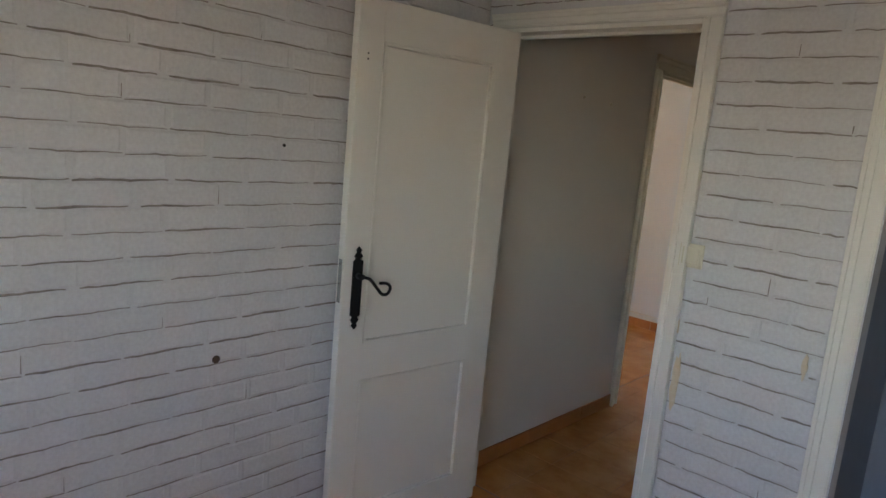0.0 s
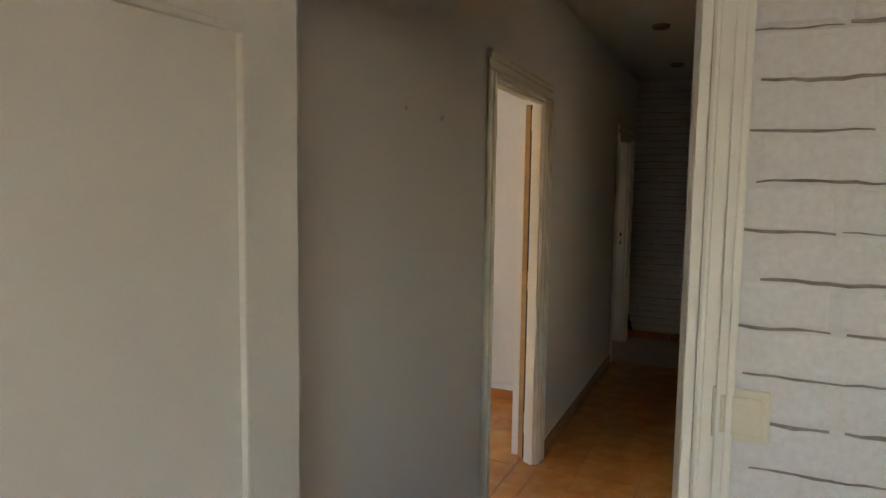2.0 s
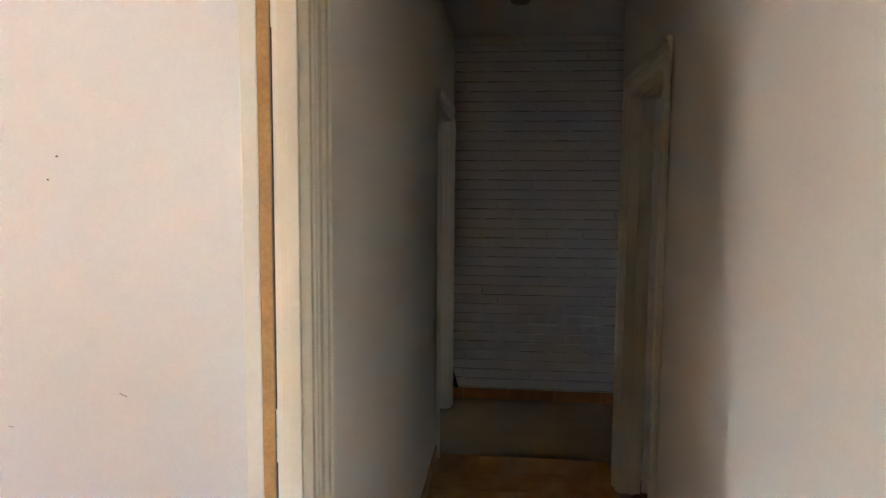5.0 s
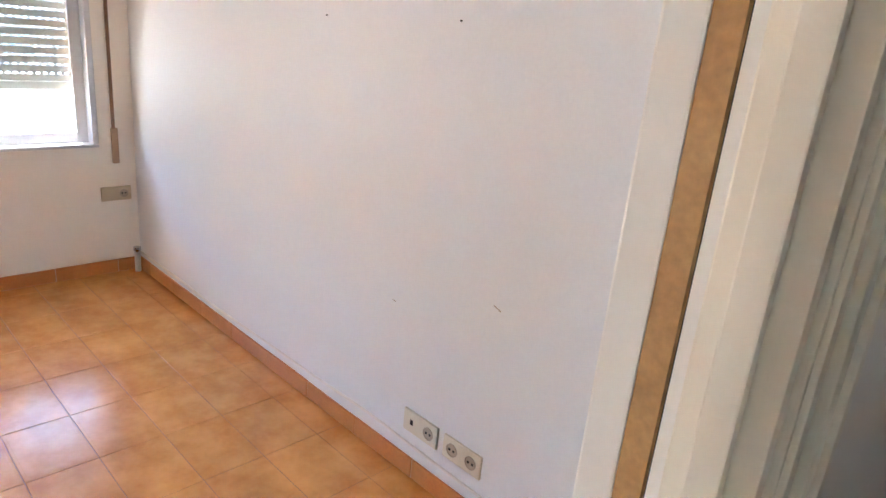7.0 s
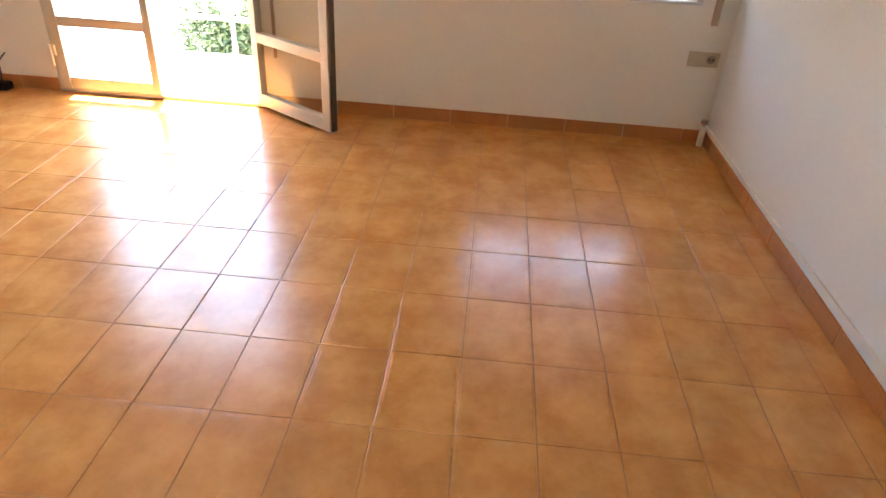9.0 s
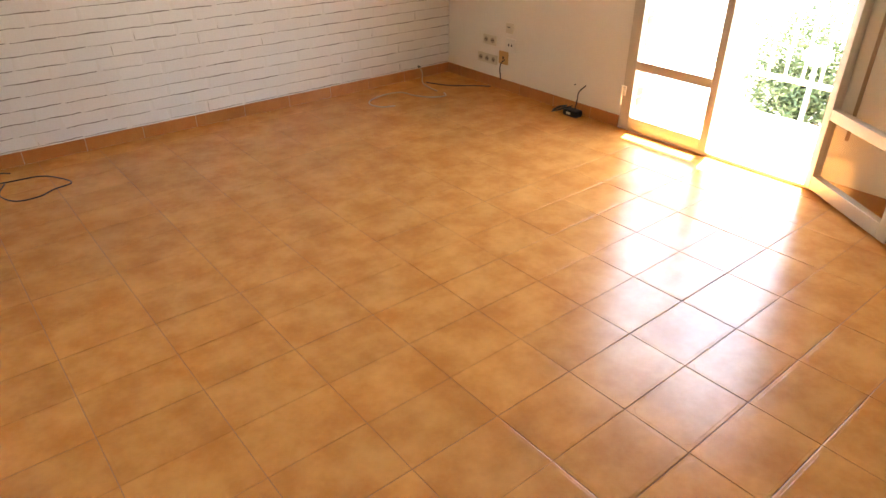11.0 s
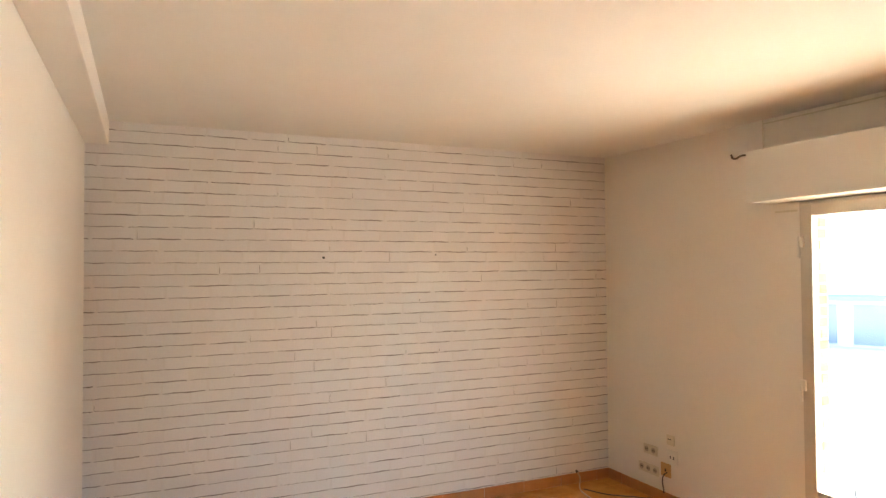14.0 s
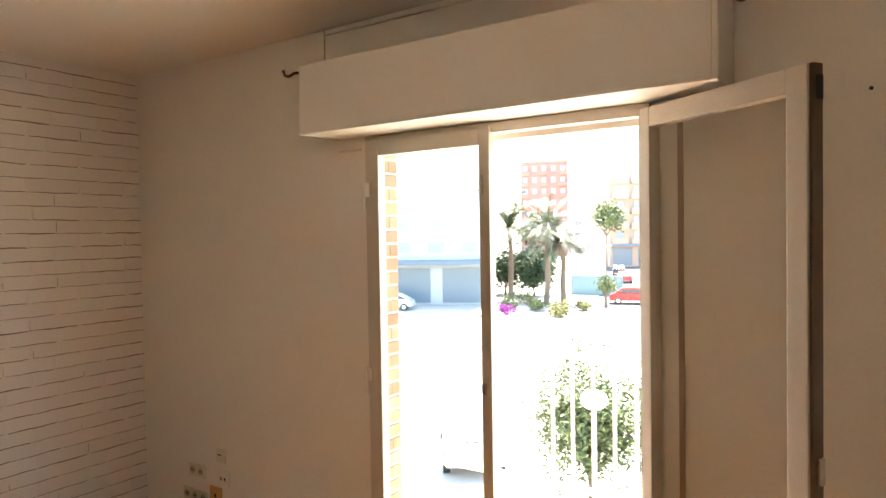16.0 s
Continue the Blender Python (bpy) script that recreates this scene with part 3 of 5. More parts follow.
bar(sash, "bolt", XF + 0.0125, XF + 0.022, S1 - 0.040, S1 - 0.026, 1.76, 1.84)
bar(sash, "bolt_knob", XF + 0.022, XF + 0.034, S1 - 0.040, S1 - 0.032, 1.775, 1.785)
for z in (0.22, 0.98, 1.78):
    bm = bmesh.new()
    tube(bm, [(XF + 0.02, K0 + 0.012, z - 0.06), (XF + 0.02, K0 + 0.012, z + 0.06)], 0.0085, 10)
    box(bm, XF + 0.008, XF + 0.022, K0 + 0.012, K0 + 0.04, z + 0.0, z + 0.06, 0.003)
    part("hinge", bm, M_WHITEPLASTIC, sash, "pale hinge")
# open sash
OD = math.degrees(math.atan2(0.53, 0.36))
osash = new("sash")
osash.parent = bd
osash.matrix_basis = pose(XF + 0.012, K1 - 0.03, 0, 0, 0, OD)
OW = 0.63
def obar(name, x0, x1, y0, y1, z0, z1, m=None, bevel=0.004):
    bm = bmesh.new()
    box(bm, x0, x1, y0, y1, z0, z1, bevel)
    return part(name, bm, m or M_ALU, osash)
obar("stile", 0.0, 0.045, 0.0, 0.045, 0.024, 2.02)
obar("stile", OW - 0.062, OW, 0.0, 0.045, 0.024, 2.02)
obar("edge_strip", OW + 0.0005, OW + 0.012, 0.004, 0.04, 0.03, 2.02, M_ALUDARK)
for z0, z1 in ((0.024, 0.095), (0.39, 0.445), (1.955, 2.02)):
    obar("rail", 0.045, OW - 0.062, 0.0005, 0.0445, z0, z1)
for z0, z1 in ((0.095, 0.39), (0.445, 1.955)):
    obar("pane", 0.038, OW - 0.055, 0.020, 0.025, z0 - 0.006, z1 + 0.006, M_FROST, 0.0)
obar("latch", OW + 0.012, OW + 0.022, 0.012, 0.034, 0.98, 1.05, M_STEEL)
obar("latch", OW + 0.0125, OW + 0.018, 0.012, 0.034, 1.93, 1.99, M_DARK)

# shutter box over it
sb = thing("shutter_box", "white painted wooden roller shutter box above the balcony door", "shutter box")
bm = bmesh.new()
BX0, BX1, BY0, BY1, BZ0, BZ1 = XW + 0.001, -3.585, -0.555, 1.098, 2.037, 2.328
box(bm, BX1 - 0.016, BX1, BY0, BY1, BZ0, BZ1, 0.005)
part("front_board", bm, M_DOOR, sb)
for y0, y1 in ((BY0 + 0.0005, BY0 + 0.018), (BY1 - 0.018, BY1 - 0.0005)):
    bm = bmesh.new()
    box(bm, BX0, BX1 - 0.0165, y0, y1, BZ0 + 0.001, BZ1 - 0.001, 0.003)
    part("side_board", bm, M_DOOR, sb)
bm = bmesh.new()
box(bm, BX0, BX1 - 0.0165, BY0 + 0.0185, BY1 - 0.0185, BZ1 - 0.018, BZ1 - 0.002)
part("top_board", bm, M_DOOR, sb)
bm = bmesh.new()
box(bm, BX0, BX1 - 0.0165, BY0 + 0.0185, BY1 - 0.0185, BZ0 + 0.006, BZ0 + 0.02)
part("bottom_board", bm, M_DOOR, sb)
bm = bmesh.new()
for a, b, c, d in ((BY0, BY1, BZ0, BZ0 + 0.012), (BY1 - 0.03, BY1 - 0.016, BZ0, BZ1)):
    box(bm, BX1 + 0.0005, BX1 + 0.007, a, b, c, d, 0.003)
part("edge_moulding", bm, M_DOOR, sb)
def curtain_hook(y, z, s):
    h = thing("curtain_hook", "rusty iron curtain rod hook on the wall", "hook", group="curtain hooks")
    bm = bmesh.new()
    tube(bm, smooth_line([(XW, y, z), (XW + 0.10, y, z), (XW + 0.16, y, z - 0.005), (XW + 0.185, y + s * 0.012, z - 0.022), (XW + 0.195, y + s * 0.03, z - 0.018), (XW + 0.195, y + s * 0.04, z + 0.004)]), 0.006, 8)
    tube(bm, [(XW + 0.0005, y, z - 0.0), (XW + 0.006, y, z)], 0.02, 12)
    part("arm", bm, mat("rusty_iron", (0.16, 0.10, 0.06), 0.6, metal=0.5, mottle=0.6, scale=40) if y < 0 else bpy.data.materials["rusty_iron"], h)
curtain_hook(-0.66, 2.335, -1)
curtain_hook(1.12, 2.335, 1)
cw = thing("wall_cable", "thin painted cable above the shutter box", "cable")
bm = bmesh.new()
tube(bm, [(XW + 0.004, -0.634, 2.33), (XW + 0.004, -0.636, 2.43), (XW + 0.004, -0.634, H)], 0.004, 6)
part("upright", bm, M_PLASTIC, cw)
bm = bmesh.new()
tube(bm, [(XW + 0.004, -0.63, 2.525), (XW + 0.004, 0.4, 2.522), (XW + 0.004, 1.3, 2.520), (XW + 0.004, 3.3, 2.52)], 0.004, 6)
part("run", bm, M_PLASTIC, cw)
bm = bmesh.new()
box(bm, XW + 0.0005, XW + 0.006, -0.56, -0.42, 1.985, 1.995)
tagged(new("batten", mesh_of(bm, "batten", M_PLASTIC)), "thin painted batten under the shutter box", "batten")

# ---- window with roller shutter ----
win = tagged(thing("window_1", "grey aluminium sliding window with shutter half down", "window"), kind="structure")
M_WINGREY = mat("weathered_grey_aluminium", (0.62, 0.61, 0.62), 0.45, metal=0.1, mottle=0.5, scale=8, second=(0.54, 0.53, 0.53), grain=0.1)
WX = XW - 0.03
bar(win, "window_sill", WX - 0.10, XW + 0.012, N0 + 0.001, N1 - 0.001, NZ0 + 0.001, NZ0 + 0.018, M_WINGREY)
bar(win, "frame_post", WX - 0.05, XW + 0.01, N0 + 0.001, N0 + 0.032, NZ0 + 0.018, NZ1 - 0.03, M_WINGREY)
bar(win, "frame_post", WX - 0.05, XW + 0.01, N1 - 0.032, N1 - 0.001, NZ0 + 0.018, NZ1 - 0.03, M_WINGREY)
bar(win, "frame_head", WX - 0.05, XW + 0.01, N0 + 0.001, N1 - 0.001, NZ1 - 0.03, NZ1 - 0.001, M_WINGREY)
NM = 2.61
for y0, y1, x in ((N0 + 0.033, NM + 0.035, WX - 0.002), (NM - 0.035, N1 - 0.033, WX - 0.028)):
    s = new("sash")
    s.parent = win
    bar(s, "stile", x - 0.022, x, y0, y0 + 0.056, NZ0 + 0.02, NZ1 - 0.032, M_WINGREY)
    bar(s, "stile", x - 0.022, x, y1 - 0.056, y1, NZ0 + 0.02, NZ1 - 0.032, M_WINGREY)
    bar(s, "rail", x - 0.0215, x - 0.0005, y0 + 0.056, y1 - 0.056, NZ0 + 0.02, NZ0 + 0.078, M_WINGREY)
    bar(s, "rail", x - 0.0215, x - 0.0005, y0 + 0.056, y1 - 0.056, NZ1 - 0.07, NZ1 - 0.032, M_WINGREY)
    p = bar(s, "pane", x - 0.013, x - 0.009, y0 + 0.05, y1 - 0.05, NZ0 + 0.07, NZ1 - 0.066, M_GLASS, 0.0)
    p.visible_shadow = False
bar(win, "window_latch", WX, WX + 0.012, NM - 0.012, NM + 0.012, NZ0 + 0.17, NZ0 + 0.24, M_ALUDARK)
rs = thing("roller_shutter", "half-lowered pale slatted roller shutter outside the window", "shutter")
M_SLAT = mat("cream_slat", (0.52, 0.49, 0.43), 0.5, mottle=0.4, scale=6)
SX = XW - 0.135
bm = bmesh.new()
sl0, sl1, pitch = N0 + 0.02, N1 - 0.02, 0.046
box(bm, SX - 0.006, SX + 0.006, sl0, sl1, 0.0, 0.036, 0.004)
y = sl0 + 0.012
while y < sl1 - 0.03:
    box(bm, SX - 0.002, SX + 0.002, y, y + 0.016, 0.0365, 0.0458)
    y += 0.034
slat_mesh = mesh_of(bm, "slat", M_SLAT)
for k in range(21):
    s = new("slat", slat_mesh)
    s.parent, s.location = rs, (0, 0, 1.085 + pitch * k)
bm = bmesh.new()
box(bm, SX - 0.010, SX + 0.010, sl0, sl1, 1.04, 1.084, 0.005)
part("bottom_slat", bm, M_SLAT, rs)
st = thing("shutter_strap", "brown webbing shutter strap with its winder", "strap")
bm = bmesh.new()
box(bm, XW + 0.012, XW + 0.0145, 3.290, 3.308, 0.80, 2.2)
part("strap", bm, M_STRAP, st)
bm = bmesh.new()
box(bm, XW + 0.0005, XW + 0.022, 3.286, 3.320, 0.652, 0.85, 0.004)
part("winder", bm, mat("tan_winder", (0.42, 0.28, 0.18), 0.5, mottle=0.3), st)

st = thing("shutter_strap", "brown webbing strap of the balcony door shutter", "strap")
bm = bmesh.new()
box(bm, XW + 0.006, XW + 0.0085, 0.925, 0.943, 0.30, 2.034)
part("strap", bm, mat("tan_strap", (0.40, 0.28, 0.20), 0.8, mottle=0.4, scale=30), st)

# ---- small fittings on the walls ----
def nail(f, a, z, r=0.004, m=None, name="nail", label="small dark nail in the wall"):
    bm = bmesh.new()
    p, q = f(a, 0.0005, z), f(a, 0.005, z - 0.001)
    tube(bm, [p, q], r, 8)
    return tagged(new(name, mesh_of(bm, name, m or M_DARK)), label, name.replace("_", " "), "wall nails" if name == "nail" else "")
fb = across("x", YB + 0.004, 1)
nail(fb, -1.529, 1.75, 0.008)
nail(fb, -2.336, 1.77, 0.005)
for a, z in ((-1.264, 1.645), (-1.302, 1.561), (-1.882, 1.638), (-1.96, 1.545), (-2.45, 1.73)):
    nail(fn, a, z, 0.003)
fl = across("y", 0.0, 1)
nail(fl, -1.133, 0.793, 0.013, mat("brown_plug", (0.09, 0.05, 0.03), 0.8), "wall_plug", "brown plug stuck in the brick wall")
nail(fl, -0.929, 1.455, 0.005)
fc = across("y", 0.0, 1)
nail(fc, 1.034, 1.772, 0.007, M_PLASTIC, "screw_cap", "cream screw cap in the corridor wall")
nail(fc, 0.77, 1.782, 0.007, M_PLASTIC, "screw_cap", "cream screw cap in the corridor wall")
nail(fw, 1.454, 2.007, 0.006)
nail(fw, -0.793, 0.191, 0.005)
def scuff(f, a, z, w, h, tilt):
    bm = bmesh.new()
    c = [f(a + x * w / 2 , 0.0012, z + y * h / 2 + x * tilt) for x, y in ((-1, -1), (1, -0.4), (1, 1), (-1, 0.4))]
    d = [f(a + x * w / 2 , 0.0003, z + y * h / 2 + x * tilt) for x, y in ((-1, -1), (1, -0.4), (1, 1), (-1, 0.4))]
    v, u = [bm.verts.new(p) for p in c], [bm.verts.new(p) for p in d]
    bm.faces.new(v)
    for i in range(4):
        bm.faces.new((v[i], v[(i + 1) % 4], u[(i + 1) % 4], u[i]))
    return tagged(new("scuff_mark", mesh_of(bm, "scuff_mark", mat("scuff", (0.42, 0.36, 0.30), 0.9) if "scuff" not in bpy.data.materials else bpy.data.materials["scuff"])), "small grey scuff in the white plaster", "scuff", "", "structure")
scuff(fn, -1.044, 0.77, 0.03, 0.006, -0.006)
scuff(fn, -1.50, 0.63, 0.02, 0.004, -0.002)
# surface cable along the white wall
sc = thing("skirting_cable", "white cable clipped along the white wall above the skirting", "cable")
bm = bmesh.new()
pts = [(XW + 0.02, YR - 0.006, 0.105), (-3.3, YR - 0.006, 0.11), (-2.9, YR - 0.006, 0.104), (-2.29, YR - 0.006, 0.118), (-1.9, YR - 0.006, 0.125), (-1.57, YR - 0.006, 0.135), (-1.35, YR - 0.006, 0.128), (-0.9, YR - 0.006, 0.122), (-0.35, YR - 0.006, 0.12)]
tube(bm, smooth_line(pts), 0.0055, 8)
part("sheath", bm, mat("cable_white", (0.76, 0.72, 0.66), 0.5), sc, smooth=True)
pipe = thing("capped_pipe", "short capped pipe stub in the room corner", "pipe")
bm = bmesh.new()
tube(bm, [(XW + 0.05, YR - 0.035, 0.0), (XW + 0.05, YR - 0.035, 0.13)], 0.017, 12)
part("stub", bm, M_WHITEPLASTIC, pipe)
bm = bmesh.new()
tube(bm, [(XW + 0.05, YR - 0.035, 0.13), (XW + 0.05, YR - 0.035, 0.15)], 0.021, 12)
tube(bm, [(XW + 0.05, YR - 0.035, 0.14), (XW + 0.09, YR - 0.05, 0.14)], 0.009, 10)
part("cap", bm, M_STEEL, pipe)

# ---- cables on the floor ----
def cable(name, label, pts, r, m, ends=()):
    ob = thing(name, label, "cable")
    bm = bmesh.new()
    tube(bm, smooth_line(pts), r, 8)
    part("lead", bm, m, ob, smooth=True)
    for p, q, rr in ends:
        bm = bmesh.new()
        tube(bm, [p, q], rr, 10)
        part("plug", bm, M_BLACKPLASTIC, ob)
    return ob
M_DARKCABLE = mat("brown_black_cable", (0.05, 0.03, 0.02), 0.5)
cable("loose_cable", "dark thin cable looped on the tiles by the corner",
      [(-0.19, -1.77, 0.008), (-0.25, -1.90, 0.005), (-0.34, -1.97, 0.005), (-0.48, -2.03, 0.005), (-0.56, -2.06, 0.006), (-0.62, -2.02, 0.006)], 0.0035, M_DARKCABLE, [((-0.19, -1.77, 0.008), (-0.182, -1.755, 0.008), 0.008)])
cable("loose_cable", "dark thin cable looped on the tiles by the corner",
      [(-0.337, YB + 0.012, 0.10), (-0.335, YB + 0.03, 0.06), (-0.33, -2.05, 0.012), (-0.32, -1.95, 0.009), (-0.45, -1.93, 0.005), (-0.60, -1.90, 0.005), (-0.74, -1.88, 0.005), (-0.82, -1.78, 0.005), (-0.85, -1.68, 0.005),
       (-0.76, -1.65, 0.005), (-0.68, -1.60, 0.005), (-0.58, -1.61, 0.005), (-0.53, -1.70, 0.005), (-0.53, -1.78, 0.006), (-0.57, -1.87, 0.011)], 0.0035, M_DARKCABLE, [((-0.337, YB + 0.004, 0.102), (-0.337, YB + 0.02, 0.098), 0.009)])
cable("loose_cable", "pale cable curled on the tiles by the corner",
      [(-3.516, YB + 0.01, 0.09), (-3.50, -2.06, 0.06), (-3.44, -1.98, 0.012), (-3.41, -1.86, 0.005), (-3.40, -1.75, 0.005)], 0.0045, M_WHITECABLE, [((-3.516, YB + 0.004, 0.092), (-3.514, YB + 0.022, 0.088), 0.009)])
cable("loose_cable", "pale cable curled on the tiles by the corner",
      [(-2.95, -1.66, 0.005), (-2.86, -1.70, 0.005), (-2.83, -1.80, 0.005), (-2.90, -1.88, 0.005), (-3.05, -1.92, 0.005), (-3.17, -1.89, 0.005), (-3.20, -1.77, 0.005), (-3.27, -1.66, 0.005), (-3.37, -1.62, 0.005), (-3.41, -1.68, 0.005)], 0.0045, M_WHITECABLE)
cable("loose_cable", "dark cable along the skirting", [(-3.46, -1.96, 0.012), (-3.56, -1.80, 0.006), (-3.70, -1.68, 0.006), (-3.79, -1.58, 0.007)], 0.004, M_DARKCABLE)
cable("socket_cable", "black cable hanging from the tan box", [(XW + 0.012, -1.47, 0.225), (XW + 0.035, -1.485, 0.20), (XW + 0.03, -1.50, 0.15), (XW + 0.02, -1.50, 0.10), (XW + 0.014, -1.505, 0.07)], 0.0045, M_DARKCABLE)
ad = thing("power_adapter", "black power adapter with coiled lead on the floor", "adapter")
bm = bmesh.new()
box(bm, -3.80, -3.73, -0.80, -0.68, 0.0, 0.045, 0.012)
part("body", bm, M_BLACKPLASTIC, ad)
bm = bmesh.new()
box(bm, -3.7295, -3.7285, -0.765, -0.73, 0.016, 0.032)
part("sticker", bm, M_WHITEPLASTIC, ad)
bm = bmesh.new()
coil = [(-3.74 + 0.035 * math.cos(a), -0.835 + 0.05 * math.sin(a), 0.035 + 0.032 * math.sin(a * 0.97 + 0.5)) for a in [k * 0.55 for k in range(34)]]
tube(bm, smooth_line([*coil, (-3.78, -0.76, 0.06)], 3), 0.004, 6)
part("coiled_lead", bm, M_BLACKPLASTIC, ad, smooth=True)
bm = bmesh.new()
tube(bm, smooth_line([(-3.78, -0.735, 0.04), (-3.80, -0.74, 0.10), (-3.79, -0.725, 0.16), (XW + 0.004, -0.70, 0.205)]), 0.004, 6)
part("wall_lead", bm, M_BLACKPLASTIC, ad, smooth=True)

# ---- corridor and bathroom fittings ----
cl = thing("ceiling_rose", "small dark ceiling light fitting in the corridor", "ceiling light")
bm = bmesh.new()
tube(bm, [(0.40, 5.0, HC - 0.02), (0.40, 5.0, HC)], [0.05, 0.06], 20)
part("base", bm, mat("dark_fitting", (0.24, 0.19, 0.14), 0.6), cl)
cl2 = copy_thing(cl, pose(0.02, -1.45, 0))
solid("cornice", [(-0.06, 3.0, 5.88, 5.93, HC - 0.05, HC), (0.88, 0.937, 0.1, 4.75, HC - 0.045, HC)], M_CEIL, "plaster cornice strip", "cornice", bevel=0.012)
# thin near-black pointed patch just above the end wall's skirting
bm = bmesh.new()
_a = [bm.verts.new((x, 5.918, z)) for x, z in ((-0.07, 0.08), (0.0, 0.08), (-0.035, 0.20), (-0.07, 0.36))]
_b = [bm.verts.new((v.co.x, 5.927, v.co.z)) for v in _a]
bm.faces.new(_a), bm.faces.new(_b)
for k in range(4):
    bm.faces.new((_a[k], _a[(k + 1) % 4], _b[(k + 1) % 4], _b[k]))
tagged(new("wall_gap", mesh_of(bm, "wall_gap", M_DARK)), "dark pointed patch low at the left of the end wall", "gap", "", "structure")
shower = thing("hand_shower", "dark metal hand shower with hanging hose on the tiles", "shower")
M_DULL = mat("dull_chrome", (0.10, 0.10, 0.10), 0.35, metal=0.8)
bm = bmesh.new()
tube(bm, [(1.20, 2.25, 1.83), (1.20, 2.19, 1.83)], 0.014, 10)
part("bracket", bm, M_DULL, shower)
bm = bmesh.new()
tube(bm, [(1.20, 2.19, 1.80), (1.25, 2.16, 1.90), (1.31, 2.13, 1.95)], [0.011, 0.013, 0.012], 10)
tube(bm, [(1.32, 2.125, 1.955), (1.335, 2.10, 1.93)], [0.035, 0.04], 14)
part("shower_head", bm, M_DULL, shower)
bm = bmesh.new()
tube(bm, smooth_line([(1.20, 2.19, 1.80), (1.20, 2.20, 1.5), (1.22, 2.21, 1.1), (1.25, 2.20, 0.85), (1.23, 2.19, 0.62), (1.17, 2.19, 0.56), (1.11, 2.20, 0.65), (1.12, 2.22, 0.85), (1.14, 2.23, 0.97)]), 0.008, 8)
part("hose", bm, M_DULL, shower, smooth=True)
bm = bmesh.new()
tube(bm, [(1.06, 2.2, 0.98), (1.26, 2.2, 0.98)], 0.02, 12)
tube(bm, [(1.06, 2.25, 0.98), (1.06, 2.2, 0.98)], 0.014, 10)
tube(bm, [(1.26, 2.25, 0.98), (1.26, 2.2, 0.98)], 0.014, 10)
part("mixer", bm, M_DULL, shower)
solid("wall_tile_border", [(1.04, 2.6, 2.238, 2.249, 1.96, 2.03)], M_DARK, "black tile border in the bathroom", "tile border")

# ---- outside ----
GZ = -5.0
solid("ground", [(-900, FX - 0.13, -900, 900, GZ - 0.5, GZ)], mat("pale_paving", (0.42, 0.40, 0.37), 0.9, mottle=0.6, scale=0.3, second=(0.34, 0.33, 0.31), grain=0.2, grain_scale=8), "pale sunlit street paving", "ground")
solid("road", [(-62, -20, 12, 60, GZ, GZ + 0.004)], mat("asphalt", (0.05, 0.052, 0.058), 0.9, mottle=0.4, scale=0.8), "grey asphalt road", "road")
bm = bmesh.new()
box(bm, 0, 260, -5.5, 5.5, 0, 0.005)
road = tagged(new("road", mesh_of(bm, "road", bpy.data.materials["asphalt"])), "grey asphalt street running away from the square", "road", "", "structure")
road.matrix_basis = pose(-58, -14.2, GZ, 0, 0, 180 + 19.2)
kerb = solid("kerb", [(-46.4, -46.1, -31, -17, GZ, GZ + 0.13)], mat("kerbstone", (0.5, 0.48, 0.45), 0.9, mottle=0.4), "pale stone kerb", "kerb", bevel=0.02)
rail = thing("balcony_railing", "white painted iron balcony railing with upright bars", "railing")
M_RAIL = mat("white_rail_paint", (0.78, 0.78, 0.76), 0.45, mottle=0.2)
RX = -4.92
for z0, z1 in ((0.215, 0.245), (0.93, 0.965)):
    bm = bmesh.new()
    box(bm, RX - 0.018, RX + 0.018, -2.2, 1.6, z0, z1, 0.004)
    part("rail", bm, M_RAIL, rail)
bm = bmesh.new()
box(bm, RX - 0.008, RX + 0.008, -0.008, 0.008, 0.2455, 0.9295, 0.002)
bar_mesh = mesh_of(bm, "bar", M_RAIL)
for k in range(31):
    o = new("bar", bar_mesh)
    o.parent, o.location = rail, (0, -2.117 + 0.116 * k, 0)
for y in (-2.15, -0.3, 1.55):
    bm = bmesh.new()
    box(bm, RX - 0.02, RX + 0.02, y - 0.02, y + 0.02, -0.05, 0.93, 0.004)
    part("post", bm, M_RAIL, rail)


def leaf_mass(bm, centre, radius, n, size, rng, squash=0.8, core=0.45):
    """Many small bent leaf blades in uneven clumps round a centre."""
    clumps = []
    for _ in range(max(6, n // 45)):
        d = Vector((rng.gauss(0, 1), rng.gauss(0, 1), rng.gauss(0, 0.8))).normalized()
        clumps.append(Vector(centre) + Vector((d.x, d.y, d.z * squash)) * radius * rng.uniform(core * 0.4, 0.95))
    for k in range(n):
        c = clumps[k % len(clumps)]
        p = c + Vector((rng.gauss(0, 1), rng.gauss(0, 1), rng.gauss(0, 1))) * radius * 0.16
        a = Vector((rng.gauss(0, 1), rng.gauss(0, 1), rng.gauss(0, 0.6))).normalized() * size * rng.uniform(0.6, 1.3)
        b = a.cross(Vector((rng.gauss(0, 1), rng.gauss(0, 1), rng.gauss(0, 1)))).normalized() * size * 0.35
        v = [bm.verts.new(q) for q in (p - a, p + b, p + a, p - b)]
        bm.faces.new(v)


M_LEAF = mat("green_leaves", (0.09, 0.125, 0.045), 0.6, mottle=0.6, scale=1.5, second=(0.05, 0.08, 0.025), piece=0.35)
M_DARKLEAF = mat("dark_leaves", (0.03, 0.065, 0.025), 0.6, mottle=0.6, scale=1.0, piece=0.35)
M_DRYLEAF = mat("olive_leaves", (0.15, 0.15, 0.05), 0.7, mottle=0.6, scale=1.0, piece=0.3)
